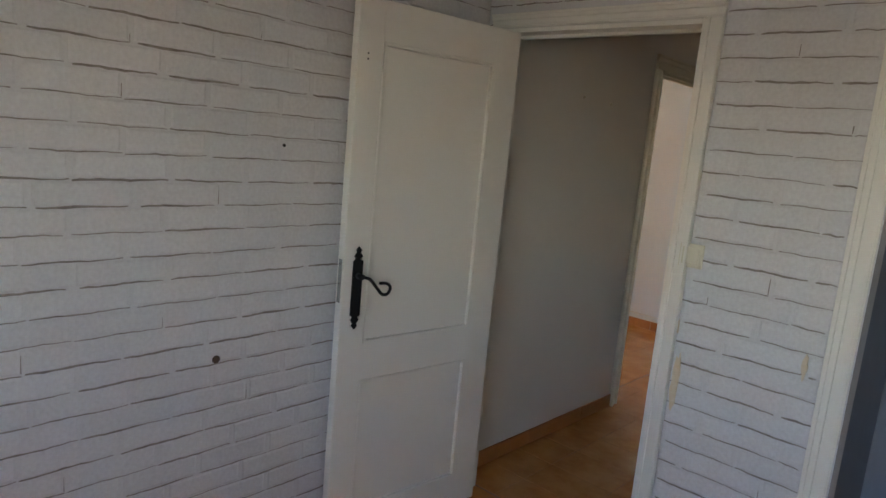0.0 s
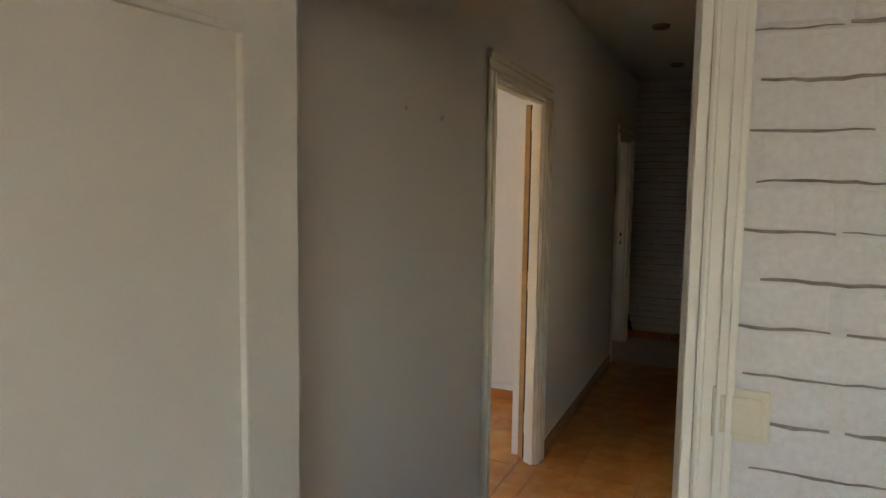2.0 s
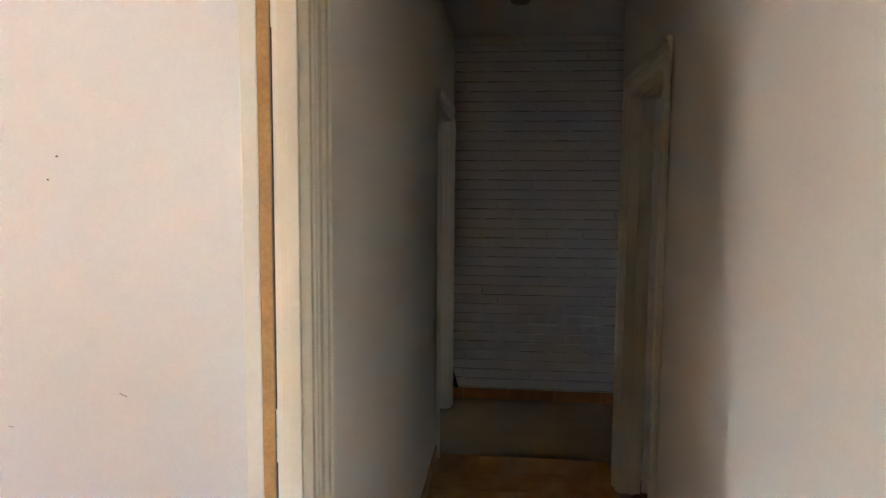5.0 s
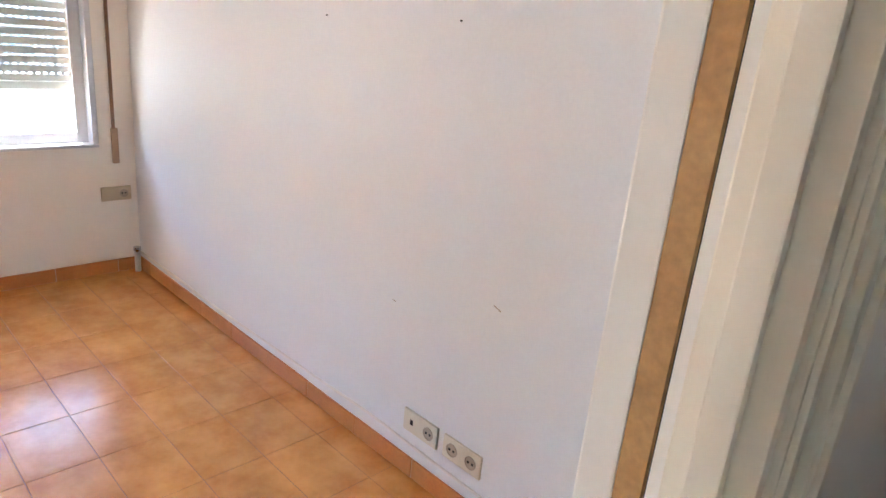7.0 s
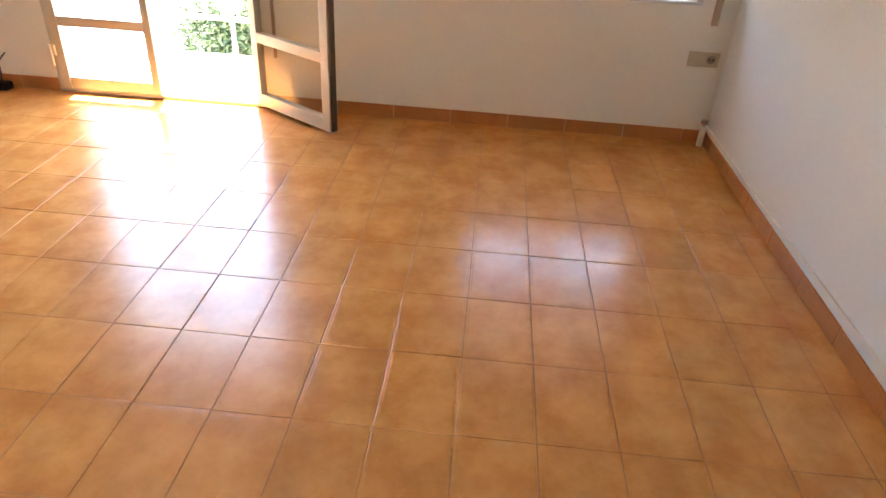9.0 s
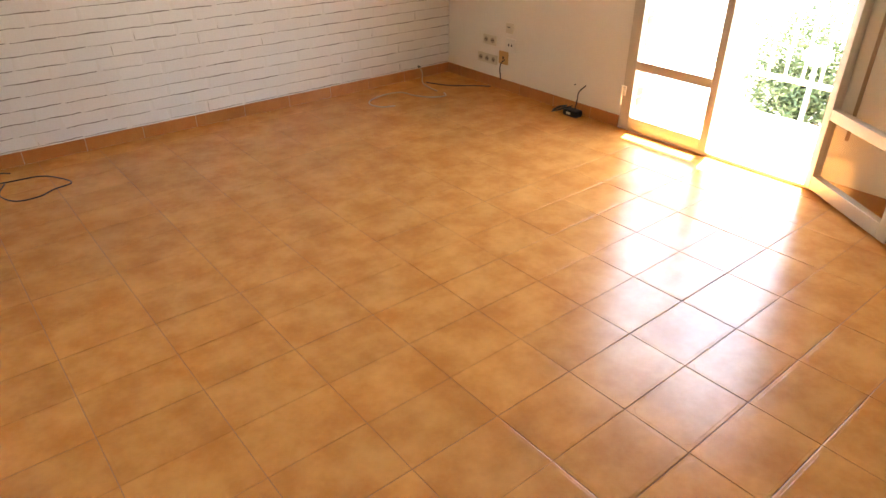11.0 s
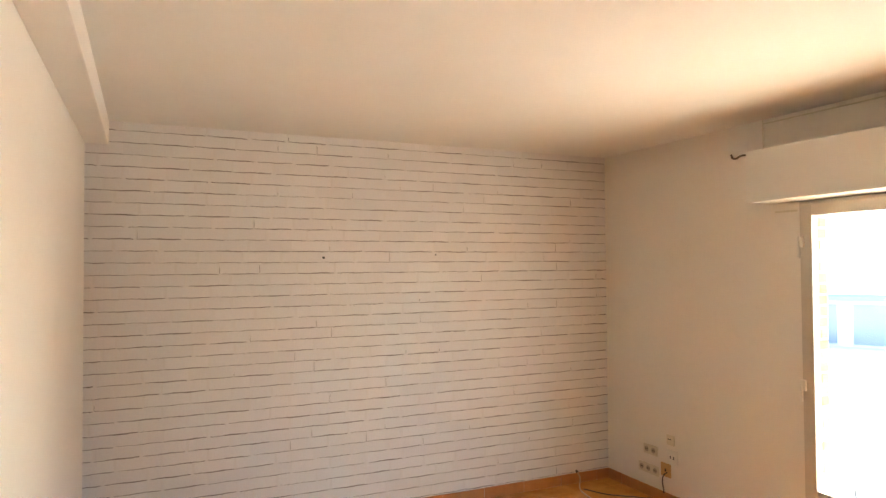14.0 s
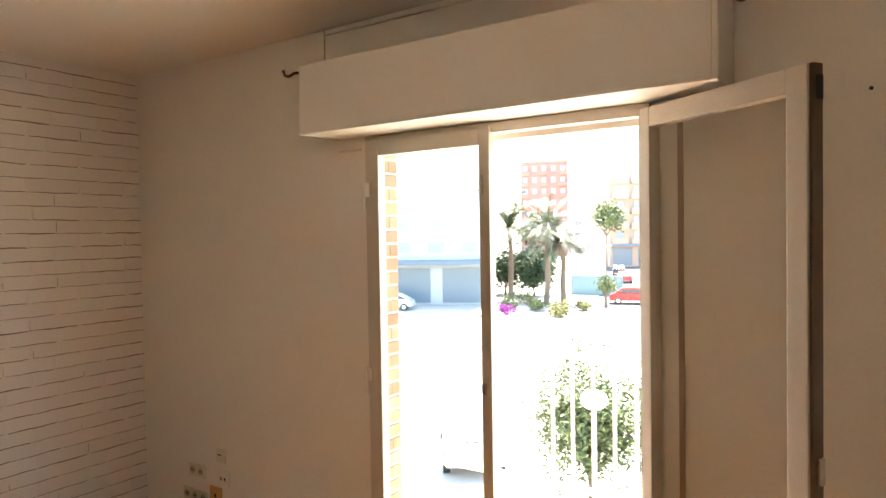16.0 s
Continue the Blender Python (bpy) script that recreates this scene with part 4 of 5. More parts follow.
M_BARK = mat("grey_bark", (0.16, 0.12, 0.085), 0.9, mottle=0.7, scale=6, grain=0.3, bump=0.5)


def tree(name, label, x, y, trunk, radius, leaves, size, seed, m=None, squash=0.85):
    rng = random.Random(seed)
    t = thing(name, label, "tree", pose(x, y, GZ))
    bm = bmesh.new()
    tube(bm, smooth_line([(0, 0, 0), (0.05, 0.03, trunk * 0.5), (0.02, -0.05, trunk), (0.0, 0.0, trunk + radius * 0.6)]), [0.16 - 0.006 * k for k in range(19)], 10)
    for k in range(6):
        a = k * 1.05 + rng.random()
        tube(bm, [(0.02, -0.03, trunk * 0.85), (math.cos(a) * radius * 0.35, math.sin(a) * radius * 0.35, trunk + radius * 0.35), (math.cos(a) * radius * 0.65, math.sin(a) * radius * 0.65, trunk + radius * 0.75)], [0.07, 0.045, 0.02], 7)
    part("trunk", bm, M_BARK, t)
    bm = bmesh.new()
    leaf_mass(bm, (0, 0, trunk + radius * 0.8), radius, leaves, size, rng, squash)
    part("crown", bm, m or M_LEAF, t)
    return t


def palm(x, y, height, seed, lean):
    rng = random.Random(seed)
    t = thing("palm_tree", "tall date palm with a drooping green crown", "palm tree", pose(x, y, GZ), group="palms on the island")
    bm = bmesh.new()
    line = smooth_line([(0, 0, 0), (lean * 0.3, 0.1, height * 0.35), (lean * 0.2, 0.1, height * 0.7), (lean, 0, height)], 8)
    tube(bm, line, [0.27 - 0.003 * k + 0.02 * (k % 2) for k in range(len(line))], 12)
    part("trunk", bm, M_BARK, t)
    bm = bmesh.new()
    for k in range(64):
        az, up = rng.uniform(0, 2 * math.pi), math.asin(rng.uniform(-0.25, 0.99))
        length = rng.uniform(4.0, 5.2)
        d = Vector((math.cos(az), math.sin(az), 0))
        side = Vector((-math.sin(az), math.cos(az), 0))
        p, ang = Vector((lean, 0, height)), up
        for s in range(16):
            ahead = d * math.cos(ang) + Vector((0, 0, math.sin(ang)))
            q = p + ahead * length / 16
            bm.faces.new([bm.verts.new(v) for v in (p - side * 0.03, p + side * 0.03, q + side * 0.025, q - side * 0.025)])
            w = 0.20 + 0.42 * math.sin(math.pi * (s + 1.0) / 17)
            for sg in (-1, 1):
                for e in (0.15, 0.65):
                    root = p.lerp(q, e)
                    tip = root + side * sg * w * rng.uniform(0.8, 1.1) + ahead * 0.34 - Vector((0, 0, rng.uniform(0.02, 0.2)))
                    bm.faces.new([bm.verts.new(v) for v in (root - ahead * 0.035, root + ahead * 0.045, tip)])
            p, ang = q, ang - 0.035 - 0.075 * s / 16
    part("crown", bm, mat("palm_fronds", (0.06, 0.085, 0.042), 0.42, mottle=0.5, scale=1.0, piece=0.3) if "palm_fronds" not in bpy.data.materials else bpy.data.materials["palm_fronds"], t)


palm(-56.1, -24.0, 7.0, 3, -0.4)
palm(-59.0, -23.6, 5.6, 4, 1.1)
palm(-59.2, -29.3, 7.0, 5, 0.2)
tree("street_tree", "bushy green tree below the balcony", -16.6, -4.35, 0.9, 1.45, 9000, 0.085, 11, squash=1.35)
tree("street_tree", "small round green tree at the roadside", -56.2, -18.5, 1.2, 1.05, 1500, 0.12, 12)
tree("street_tree", "leafy green street tree in the distance", -112, -38.7, 6.5, 3.4, 2200, 0.35, 13)
tree("street_tree", "leafy green street tree in the distance", -118, -54, 5.0, 3.6, 1500, 0.4, 14)
tree("street_tree", "dark green tree behind the palms", -63, -28.6, 0.8, 2.6, 5200, 0.24, 15, M_DARKLEAF)
tree("street_tree", "dark green tree behind the palms", -63.5, -32.2, 0.8, 2.4, 4200, 0.24, 16, M_DARKLEAF)
for k, (x, y, r, m, lab) in enumerate(((-49.5, -20.0, 0.85, M_DRYLEAF, "dry olive shrub"), (-48.5, -19.1, 0.7, M_DRYLEAF, "dry olive shrub"), (-51.4, -22.4, 0.8, M_LEAF, "low green shrub"), (-53.4, -19.3, 0.75, M_DRYLEAF, "dry olive shrub"),
                                (-47.4, -23.6, 0.7, mat("magenta_blossom", (0.22, 0.03, 0.20), 0.7, piece=0.3), "magenta flowering shrub"), (-50.4, -24.5, 0.8, M_LEAF, "low green shrub"), (-52.4, -23.4, 0.8, M_DRYLEAF, "dry olive shrub"), (-55.4, -26.3, 1.1, M_LEAF, "low green shrub"))):
    s = thing("shrub", lab + " on the planted island", "shrub", pose(x, y, GZ), group="shrubs on the island")
    bm = bmesh.new()
    leaf_mass(bm, (0, 0, r * 0.7), r * 1.3, 620, 0.13, random.Random(40 + k), 0.7, 0.2)
    part("foliage", bm, m, s)
hedge = solid("fence_panel", [(-66.5, -66.4, -26.0, -20.5, GZ, GZ + 2.0)], mat("teal_panel", (0.16, 0.27, 0.30), 0.6, mottle=0.3, scale=1), "teal site fence behind the palms", "fence", kind="")


def car(x, y, turn, colour, label, tall=1.45, length=4.1):
    c = thing("car", label, "car", pose(x, y, GZ, 0, 0, turn))
    m = mat("car_paint", colour, 0.25, mottle=0.1)
    L2 = length / 2
    prof = [(-L2, 0.35), (-L2, 0.75), (-L2 + 0.2, 0.92), (-L2 + 0.75, 1.0), (L2 - 0.75, 0.98), (L2 - 0.1, 0.88), (L2, 0.55), (L2, 0.35)]
    cab = [(-L2 + 0.45, 0.97), (-L2 + 1.1, tall - 0.03), (-L2 + 1.6, tall), (L2 - 1.2, tall - 0.02), (L2 - 0.25, 0.96)]
    def shape(name, pts, w, mm, bevel, label=""):
        bm = bmesh.new()
        a, b = [bm.verts.new((px, -w, pz)) for px, pz in pts], [bm.verts.new((px, w, pz)) for px, pz in pts]
        bm.faces.new(a), bm.faces.new(b[::-1])
        for i in range(len(pts)):
            bm.faces.new((a[i], a[(i + 1) % len(pts)], b[(i + 1) % len(pts)], b[i]))
        bmesh.ops.bevel(bm, geom=bm.edges[:], offset=bevel, segments=2, affect="EDGES")
        return part(name, bm, mm, c, label)
    shape("body", prof, 0.85, m, 0.06)
    shape("cabin", cab, 0.72, m, 0.06)
    g = mat("car_glass", (0.03, 0.04, 0.05), 0.1) if "car_glass" not in bpy.data.materials else bpy.data.materials["car_glass"]
    win = [(-L2 + 0.75, 1.02), (-L2 + 1.2, tall - 0.12), (L2 - 1.28, tall - 0.12), (L2 - 0.6, 1.02)]
    shape("side_window", win, 0.735, g, 0.01)
    shape("windscreen", [(-L2 + 0.52, 1.03), (-L2 + 1.05, tall - 0.10), (-L2 + 1.09, tall - 0.12), (-L2 + 0.56, 1.01)], 0.62, g, 0.004)
    for px in (-L2 + 0.75, L2 - 0.75):
        for s in (-1, 1):
            bm = bmesh.new()
            tube(bm, [(px, s * 0.68, 0.31), (px, s * 0.87, 0.31)], 0.31, 20)
            wheel = part("wheel", bm, M_BLACKPLASTIC, c)
            bm = bmesh.new()
            tube(bm, [(px, s * 0.865, 0.31), (px, s * 0.88, 0.31)], 0.19, 14)
            part("rim", bm, M_STEEL, wheel)
    return c


car(-60.4, -17.5, 108, (0.50, 0.02, 0.02), "red hatchback parked across the road")
car(-18.4, -8.9, 35, (0.75, 0.75, 0.74), "white van parked in the sunlit street", 1.95, 4.6)
car(-98, -31.8, 20, (0.03, 0.03, 0.035), "dark car parked along the far street")
car(-125, -43.5, 20, (0.25, 0.28, 0.33), "grey car parked along the far street")
car(-84, -26.2, 20, (0.45, 0.05, 0.04), "red car parked along the far street")
car(-46.8, -34.5, 117, (0.5, 0.52, 0.55), "silver car parked before the arcade")


def building(name, label, x, y, w, d, h, floors, cols, colour, turn=0.0, ground_floor=True, balcony=0, seed=0):
    """A block of flats whose windowed face looks along its own +x."""
    b = thing(name, label, "building", pose(x, y, GZ, 0, 0, turn))
    m = mat(name + "_wall", colour, 0.85, mottle=0.4, scale=0.4)
    bm = bmesh.new()
    box(bm, -d, 0, -w / 2, w / 2, 0, h)
    part("wall", bm, m, b)
    bm = bmesh.new()
    box(bm, -d - 0.2, 0.25, -w / 2 - 0.2, w / 2 + 0.2, h, h + 0.6)
    part("roof", bm, m, b)
    g = bpy.data.materials.get("far_glass") or mat("far_glass", (0.22, 0.26, 0.31), 0.2)
    low = 4.2 if ground_floor else 0.5
    fh, cw_ = (h - low) / floors, w / cols
    bm = bmesh.new()
    box(bm, 0.001, 0.06, -cw_ * 0.24, cw_ * 0.24, 0, fh * 0.48)
    wm = mesh_of(bm, "pane", g)
    bm = bmesh.new()
    box(bm, 0.001, 0.14, -cw_ * 0.28, cw_ * 0.28, -0.12, 0.0)
    sm = mesh_of(bm, "sill", m)
    bm = bmesh.new()
    box(bm, 0.0, 1.1, -cw_ * 0.42, cw_ * 0.42, -0.15, 0.0)
    box(bm, 1.02, 1.1, -cw_ * 0.42, cw_ * 0.42, 0.0, 0.95)
    bmsh = mesh_of(bm, "balcony", m)
    for i in range(floors):
        for j in range(cols):
            o = new("window", wm)
            o.parent, o.location = b, (0, -w / 2 + cw_ * (j + 0.5), low + fh * (i + 0.3))
            s = new("sill", sm)
            s.parent = o
            if balcony and j % balcony == 0:
                q = new("balcony", bmsh)
                q.parent, q.location = b, (0, -w / 2 + cw_ * (j + 0.5), low + fh * i)
    if ground_floor:
        n = max(3, int(w / 4.5))
        bm = bmesh.new()
        box(bm, 0.001, 0.08, -w * 0.11 * 0 - w / n * 0.38, w / n * 0.38, 0.2, 3.4)
        shop = mesh_of(bm, "shop_front", bpy.data.materials.get("shop_glass") or mat("shop_glass", (0.12, 0.16, 0.20), 0.3))
        for j in range(n):
            o = new("shop_front", shop)
            o.parent, o.location = b, (0, -w / 2 + w / n * (j + 0.5), 0)
        bm = bmesh.new()
        box(bm, 0.0, 1.6, -w / 2, w / 2, 3.75, 4.15)
        part("canopy", bm, bpy.data.materials.get("canopy_blue") or mat("canopy_blue", (0.10, 0.14, 0.19), 0.6), b)
    return b


building("apartment_block", "white apartment block with a blue-grey arcade", -45.4, -45.8, 38, 14, 25, 10, 12, (0.42, 0.43, 0.44), 27)
building("apartment_block", "brick-red apartment block in the distance", -165, -75.3, 12.5, 12, 25, 8, 5, (0.34, 0.16, 0.13), 24, False, 2)
building("apartment_block", "pale apartment tower with balconies", -165, -54.8, 13, 12, 44, 14, 4, (0.42, 0.38, 0.38), 20, False, 2)
building("apartment_block", "tan apartment block with long balconies", -122, -34.6, 14, 12, 18, 5, 4, (0.40, 0.29, 0.22), 36, True, 1)
building("apartment_block", "pale low housing in the distance", -195, -78, 34, 10, 24, 7, 9, (0.6, 0.55, 0.5), 20, False)
building("apartment_block", "white apartment block closing the square", -70, 30, 40, 14, 24, 6, 9, (0.66, 0.64, 0.60), -20)

# ---- street lamp and hoop below the balcony ----
sl = thing("street_lamp", "white globe street lamp on a grey post beside the bush", "street lamp", pose(-13.0, -2.92, GZ))
bm = bmesh.new()
tube(bm, [(0, 0, 0), (0, 0, 0.5), (0, 0, 0.52), (0, 0, 3.35)], [0.09, 0.08, 0.05, 0.04], 12)
part("post", bm, mat("grey_lamp_post", (0.35, 0.35, 0.36), 0.5, metal=0.3, mottle=0.3), sl)
bm = bmesh.new()
bmesh.ops.create_uvsphere(bm, u_segments=20, v_segments=12, radius=0.25, matrix=Matrix.LocRotScale((0, 0, 3.55), None, (1.0, 1.0, 0.72)))
part("globe", bm, mat("opal_globe", (0.80, 0.80, 0.78), 0.35, mottle=0.1), sl, smooth=True)
hp = thing("hoop_barrier", "blue painted tubular hoop barrier on the pavement", "barrier", pose(-13.2, -2.4, GZ))
bm = bmesh.new()
tube(bm, smooth_line([(0, -0.3, 0), (0, -0.3, 0.62), (0, -0.2, 0.8), (0, 0, 0.85), (0, 0.2, 0.8), (0, 0.3, 0.62), (0, 0.3, 0)]), 0.05, 12)
part("tube", bm, mat("blue_paint", (0.03, 0.07, 0.30), 0.4, mottle=0.2), hp, smooth=True)

# ---- bricks of the facade beside the balcony door ----
M_BRICK = mat("orange_facing_brick", (0.36, 0.18, 0.095), 0.85, mottle=0.8, scale=8, second=(0.48, 0.35, 0.24), grain=0.3, bump=0.4, piece=0.25)
pier = solid("wall_brick_pier", [(FX - 0.126, FX - 0.004, K0 - 0.011, K0 - 0.003, -0.03, KH + 0.3)], mat("pale_mortar", (0.58, 0.52, 0.44), 0.9, mottle=0.4, scale=15), "orange brick jamb beside the balcony door", "wall")
bm = bmesh.new()
box(bm, -0.0610, -0.0005, -0.004, 0.006, 0.0, 0.052, 0.004)
half_brick = mesh_of(bm, "brick", M_BRICK)
bm = bmesh.new()
box(bm, -0.1220, -0.0005, -0.004, 0.006, 0.0, 0.052, 0.004)
whole_brick = mesh_of(bm, "brick", M_BRICK)
for k in range(33):
    for dx, me in (((0.0, whole_brick),) if k % 2 else ((0.0, half_brick), (-0.062, half_brick))):
        o = new("brick", me)
        o.parent, o.location = pier, (FX - 0.003 + dx, K0 - 0.003, -0.02 + 0.064 * k)


# ---- skirting ----
def skirting(name, runs, label):
    """Terracotta skirting tiles along runs ((x0, y0), (x1, y1)), standing on the inner side to the left of the run."""
    base = tagged(thing(name, label, "skirting"), kind="structure")
    n_made = 0
    for (x0, y0), (x1, y1), phase in runs:
        a, b = Vector((x0, y0, 0)), Vector((x1, y1, 0))
        d = (b - a).normalized()
        turn = math.degrees(math.atan2(d.y, d.x))
        length, t = (b - a).length, -phase
        bm = bmesh.new()
        box(bm, 0, length, 0.0005, 0.0065, 0.0, 0.074)
        g = part("grout", bm, M_SKIRTGROUT, base, at=pose(x0, y0, 0, 0, 0, turn))
        while t < length:
            s, e = max(0, t) + 0.0015, min(length, t + 0.333) - 0.0015
            if e - s > 0.01:
                bm = bmesh.new()
                jig = 0.0007 * math.sin(n_made * 2.7)
                box(bm, s, e, 0.0005, 0.0098 + jig, 0.001, 0.077 + jig, 0.0025)
                part("tile", bm, M_SKIRT, base, at=pose(x0, y0, 0, 0, 0, turn))
                n_made += 1
            t += 0.333


skirting("baseboard", [((XW, YB), (XL, YB), 0.21), ((XW, K0), (XW, YB), 0.1), ((XW, YR), (XW, K1), 0.2), ((XL, YR), (XW, YR), 0.12), ((-0.136, YB), (XL, 0.0), 0.1), ((XL, 0.0), (XL, D0), 0.1)], "terracotta skirting tiles round the living room")
skirting("baseboard", [((0.0, D0 - 0.085), (0.0, 0.1), 0.0), ((-0.041, E0 - 0.075), (-0.024, D1 + 0.085), 0.1), ((0.937, 1.76), (0.937, 3.665), 0.1), ((1.6, 5.93), (-0.045, 5.93), 0.1)], "terracotta skirting tiles along the corridor")


# ---- floor tiles ----
TX, TY = 0.328, 0.2285
def tile_mesh(w, d):
    """A pillowed tile with a chamfered raised field, w by d, its corner at the origin."""
    bm = bmesh.new()
    g, r, c = 0.0012, 0.011, 0.020
    o = [(g, g), (w - g, g), (w - g, d - g), (g, d - g)]
    lo = [bm.verts.new((x, y, -0.006)) for x, y in o]
    up = [bm.verts.new((x, y, -0.0011)) for x, y in o]
    rim = [bm.verts.new((x + (0.002 if x < w / 2 else -0.002), y + (0.002 if y < d / 2 else -0.002), -0.0004)) for x, y in o]
    for a, b in ((lo, up), (up, rim)):
        for i in range(4):
            bm.faces.new((a[i], a[(i + 1) % 4], b[(i + 1) % 4], b[i]))
    if w > 0.12 and d > 0.12:
        def octagon(inset, z):
            x0, x1, y0, y1 = inset, w - inset, inset, d - inset
            return [bm.verts.new((x, y, z)) for x, y in ((x0 + c, y0), (x1 - c, y0), (x1, y0 + c), (x1, y1 - c), (x1 - c, y1), (x0 + c, y1), (x0, y1 - c), (x0, y0 + c))]
        a, b = octagon(r, -0.0004), octagon(r + 0.0022, 0.0)
        for i in range(8):
            bm.faces.new((a[i], a[(i + 1) % 8], b[(i + 1) % 8], b[i]))
        bm.faces.new(b)
        for i in range(4):
            bm.faces.new((rim[i], rim[(i + 1) % 4], a[(2 * i + 1) % 8], a[2 * i]))
            bm.faces.new((rim[i], a[2 * i], a[(2 * i - 1) % 8]))
    else:
        bm.faces.new(rim)
    return mesh_of(bm, "tile", M_TILE)


_tiles = {}
def lay_tiles(floor, x0, x1, y0, y1, ox, oy):
    i0, j0 = math.floor((x0 - ox) / TX), math.floor((y0 - oy) / TY)
    for i in range(i0, math.ceil((x1 - ox) / TX)):
        for j in range(j0, math.ceil((y1 - oy) / TY)):
            a, b = max(x0, ox + i * TX), min(x1, ox + (i + 1) * TX)
            c, d = max(y0, oy + j * TY), min(y1, oy + (j + 1) * TY)
            if b - a < 0.012 or d - c < 0.012:
                continue
            key = (round(b - a, 3), round(d - c, 3))
            if key not in _tiles:
                _tiles[key] = tile_mesh(*key)
            o = new("tile", _tiles[key])
            rng = random.Random(i * 131 + j)
            o.parent, o.matrix_basis = floor, pose(a, c, 0.0004 * rng.uniform(-1, 1), rng.uniform(-0.06, 0.06), rng.uniform(-0.05, 0.05), 0)


lay_tiles(floor_living, XW, XL, YB, YR, -2.085, 1.463)
lay_tiles(floor_living, XL, 0.0, D0, D1, -2.085, 1.463)
lay_tiles(floor_corr, -0.05, 0.0, D1, 4.88, -2.085, 1.463)
lay_tiles(floor_corr, 0.0, 0.937, 0.1, 4.88, -2.085, 1.463)
lay_tiles(floor_corr, 0.11, 0.87, 0.0, 0.1, -2.085, 1.463)
solid("floor_bedroom", [(0.0, 2.9, -3.6, 0.0, -0.006, 0.0)], M_TILE, "terracotta bedroom floor", "floor")


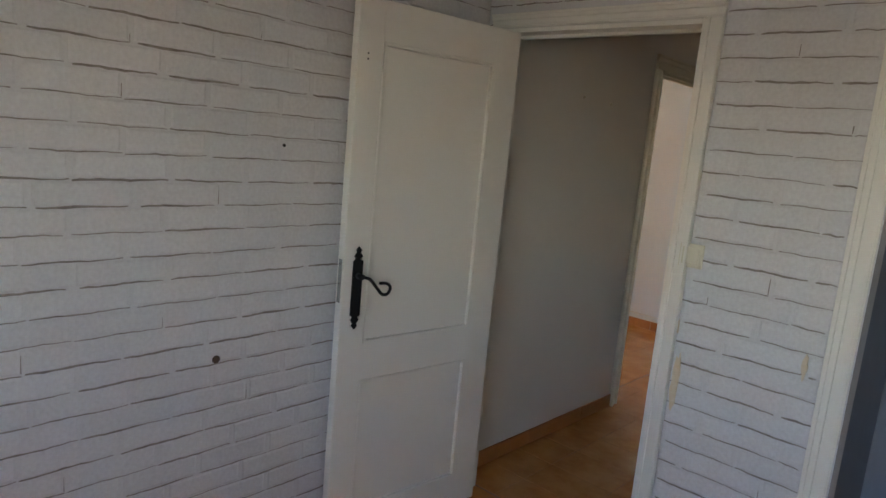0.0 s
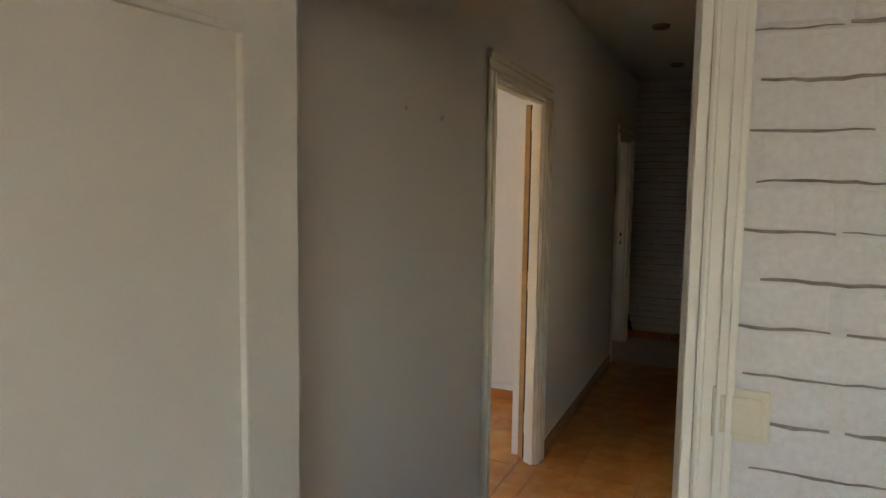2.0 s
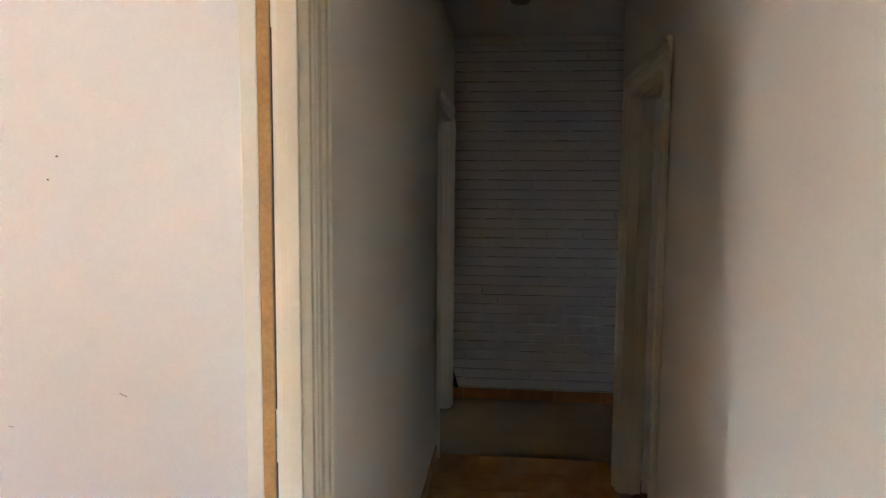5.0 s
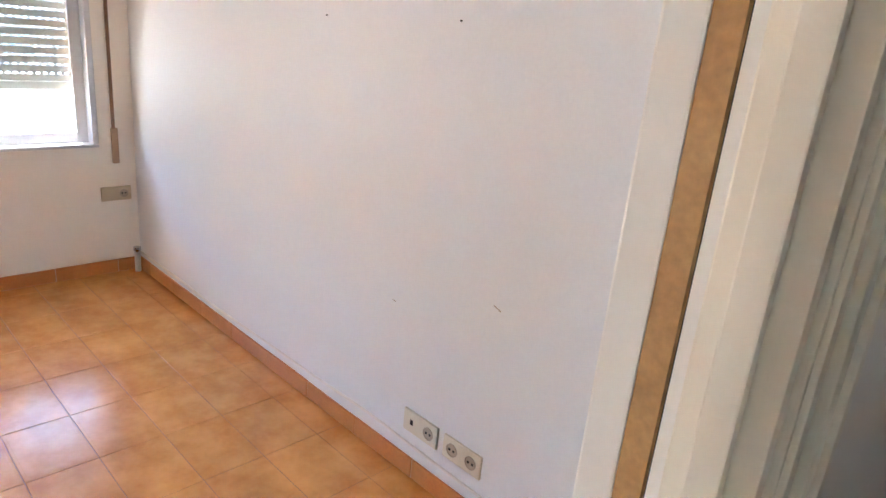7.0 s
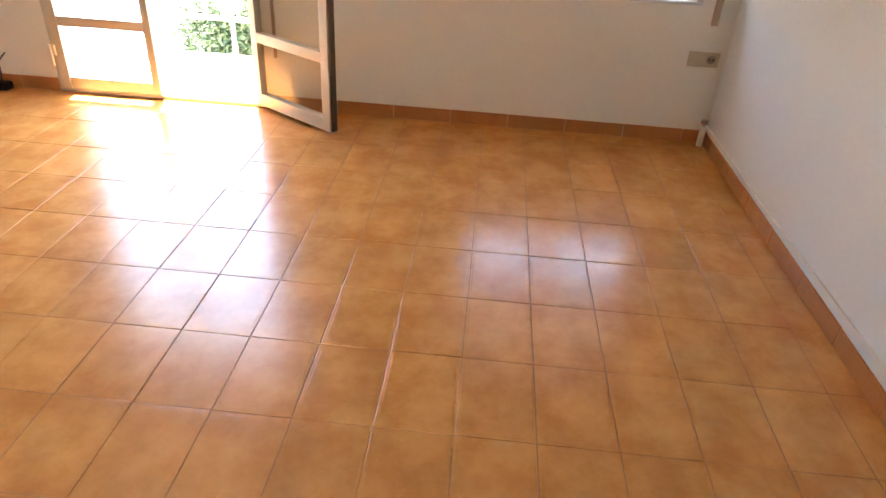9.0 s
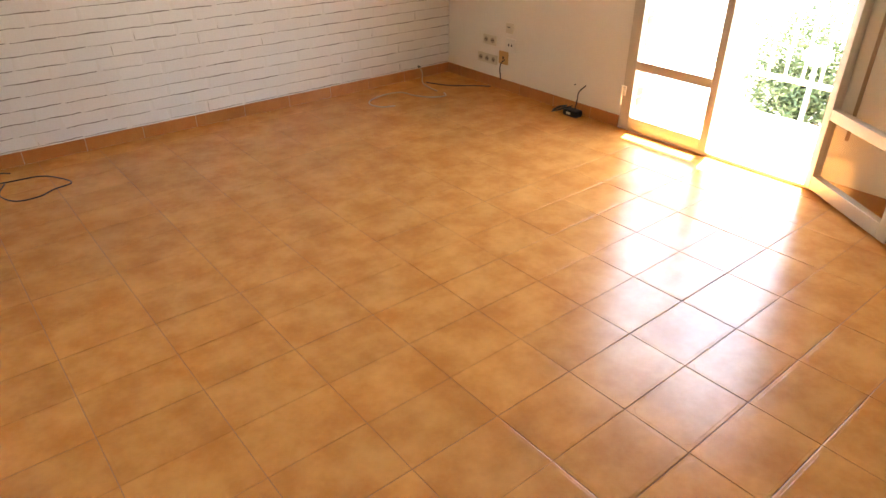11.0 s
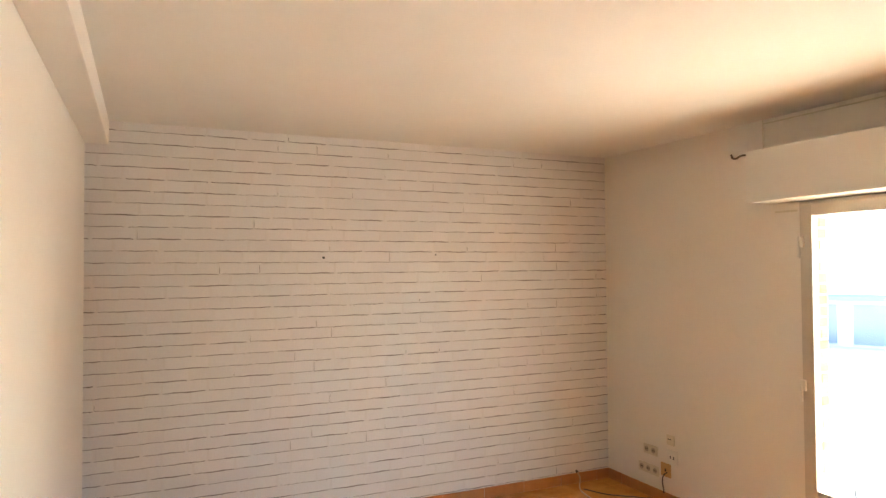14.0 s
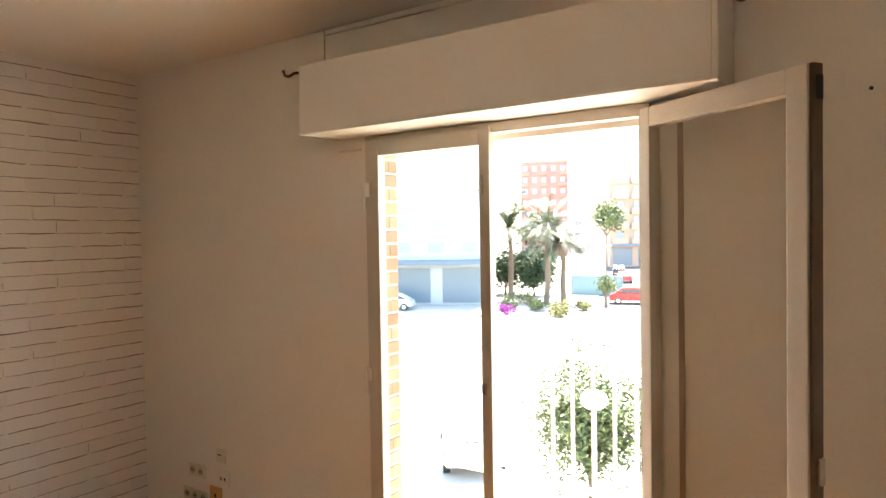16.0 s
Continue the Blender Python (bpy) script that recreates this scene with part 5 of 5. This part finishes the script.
# ---- brick relief ----
def brick_relief(wall, f, a0, a1, z0, z1, pitch, length, near, holes=(), seed=1, proud=0.0022, paint=None):
    """Shallow white bricks with a grey line of joint and painted shade under each, along a from a0 to a1; those inside
    the stretch near are parts of their own.
    """
    rng, paint = random.Random(seed), paint or M_BRICKPAPER
    def brick(bm, w, h, d=proud, at=None):
        e = 0.006
        jit = lambda: rng.uniform(-0.001, 0.001)
        back = [bm.verts.new(at(x, 0.0002, z)) for x, z in ((0, 0), (w, 0), (w, h), (0, h))]
        front = [bm.verts.new(at(x + jit(), d + jit() * 0.4, z + jit())) for x, z in ((e, e), (w - e, e), (w - e, h - e), (e, h - e))]
        for i in range(4):
            bm.faces.new((back[i], back[(i + 1) % 4], front[(i + 1) % 4], front[i]))
        bm.faces.new(front)
    h = pitch - 0.009
    made, meshes = 0, []
    o0, o1, oz = Vector(f(0, 0, 0)), Vector(f(1, 0, 0)), Vector(f(0, 1, 0))
    ax, ay = o1 - o0, oz - o0
    basis = Matrix(((ax.x, ay.x, 0), (ax.y, ay.y, 0), (ax.z, ay.z, 1)))
    for k in range(4):
        bm = bmesh.new()
        brick(bm, length - 0.014 - 0.006 * k, h, at=lambda a, o, z: basis @ Vector((a, o, z)))
        meshes.append(mesh_of(bm, "brick", paint))
    rest, lines = bmesh.new(), bmesh.new()
    rows = int((z1 - z0) / pitch) + 1
    for r in range(rows):
        z = z0 + r * pitch
        a = a0 - length * (0.5 * (r % 2) + 0.07 * rng.random())
        while a < a1:
            k = rng.randrange(4)
            w = length - 0.014 - 0.006 * k
            s, e, top = max(a, a0), min(a + w, a1), min(h, z1 - z)
            full = s == a and e == a + w and top == h
            nxt = a + w + 0.014
            hit_ = [q for q in holes if s < q[1] and e > q[0] and z < q[3] and z + h > q[2]]
            if hit_:
                q = hit_[0]
                full = False
                if s < q[0]:
                    e = q[0]
                elif e > q[1]:
                    s = q[1]
                else:
                    a = nxt
                    continue
            if e - s > 0.02 and top > 0.012:
                if full and made < 300 and near[0] <= s <= near[1] and near[2] <= z <= near[3]:
                    o = new("brick", meshes[k])
                    o.parent, o.location = wall, f(s, 0, z)
                    made += 1
                else:
                    brick(rest, e - s, top, at=lambda x, y, zz, s=s, z=z: f(s + x, y, z + zz))
                # the grey line under the brick, uneven and broken: joint plus painted shade
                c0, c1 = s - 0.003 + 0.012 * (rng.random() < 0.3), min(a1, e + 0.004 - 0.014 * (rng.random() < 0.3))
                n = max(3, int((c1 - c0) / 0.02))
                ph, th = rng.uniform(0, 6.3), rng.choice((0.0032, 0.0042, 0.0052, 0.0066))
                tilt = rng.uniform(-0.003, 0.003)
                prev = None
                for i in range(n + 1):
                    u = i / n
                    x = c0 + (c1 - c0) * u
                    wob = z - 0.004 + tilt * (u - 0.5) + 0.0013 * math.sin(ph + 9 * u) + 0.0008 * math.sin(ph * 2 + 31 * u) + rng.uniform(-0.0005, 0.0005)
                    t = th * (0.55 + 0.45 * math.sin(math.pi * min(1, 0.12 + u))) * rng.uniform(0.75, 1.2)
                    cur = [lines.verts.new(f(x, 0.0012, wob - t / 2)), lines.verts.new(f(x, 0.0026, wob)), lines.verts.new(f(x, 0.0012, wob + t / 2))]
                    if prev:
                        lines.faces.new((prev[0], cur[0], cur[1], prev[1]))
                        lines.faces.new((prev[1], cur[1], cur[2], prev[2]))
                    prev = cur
                if rng.random() < 0.13 and e < a1 - 0.01:
                    x = e + 0.003
                    zt = z + h * rng.uniform(0.3, 0.95)
                    p = [lines.verts.new(f(x + dx, o, zz)) for dx, o, zz in ((-0.0014, 0.0016, z), (0.0014, 0.0016, z), (0.0008 + rng.uniform(-.002, .002), 0.0016, zt), (-0.0008, 0.0018, zt))]
                    lines.faces.new(p)
            a = nxt
    part("joint_line", lines, M_JOINT_SHADE, wall)
    wall.children[-1]["kind"] = "stuff"
    tagged(part("brick_field", rest, paint, wall), kind="stuff")


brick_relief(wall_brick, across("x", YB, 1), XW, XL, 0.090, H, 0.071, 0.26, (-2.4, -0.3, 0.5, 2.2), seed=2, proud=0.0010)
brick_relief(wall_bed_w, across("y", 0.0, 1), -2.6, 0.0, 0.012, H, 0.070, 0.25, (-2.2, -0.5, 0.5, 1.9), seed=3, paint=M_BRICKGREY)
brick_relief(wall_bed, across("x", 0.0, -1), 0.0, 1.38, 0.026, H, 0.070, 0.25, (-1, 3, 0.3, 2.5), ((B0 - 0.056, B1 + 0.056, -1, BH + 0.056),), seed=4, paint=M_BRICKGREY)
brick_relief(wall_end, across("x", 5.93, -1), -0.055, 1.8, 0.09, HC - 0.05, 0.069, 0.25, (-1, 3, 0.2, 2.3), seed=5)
# torn patches in the relief beside the bedroom door
def torn_patch(x, z, w, h, seed):
    rng = random.Random(seed)
    bm = bmesh.new()
    n = 16
    ring = [(x + w * (0.5 + 0.3 * rng.random()) * math.cos(k * 2 * math.pi / n), z + h * (0.5 + 0.3 * rng.random()) * math.sin(k * 2 * math.pi / n)) for k in range(n)]
    v = [bm.verts.new((a, -0.0058, b)) for a, b in ring]
    u = [bm.verts.new((a, -0.0002, b)) for a, b in ring]
    bm.faces.new(v)
    for k in range(n):
        bm.faces.new((v[k], v[(k + 1) % n], u[(k + 1) % n], u[k]))
    tagged(new("torn_patch", mesh_of(bm, "torn_patch", bpy.data.materials.get("torn_paper") or mat("torn_paper", (0.62, 0.47, 0.30), 0.9, mottle=0.7, scale=30, second=(0.75, 0.68, 0.58)))), "tan patch where the brick relief has torn off", "torn patch", "torn patches", "structure")
torn_patch(0.965, 0.79, 0.020, 0.16, 1)
torn_patch(1.335, 0.96, 0.012, 0.06, 2)
torn_patch(0.945, 0.98, 0.008, 0.04, 3)
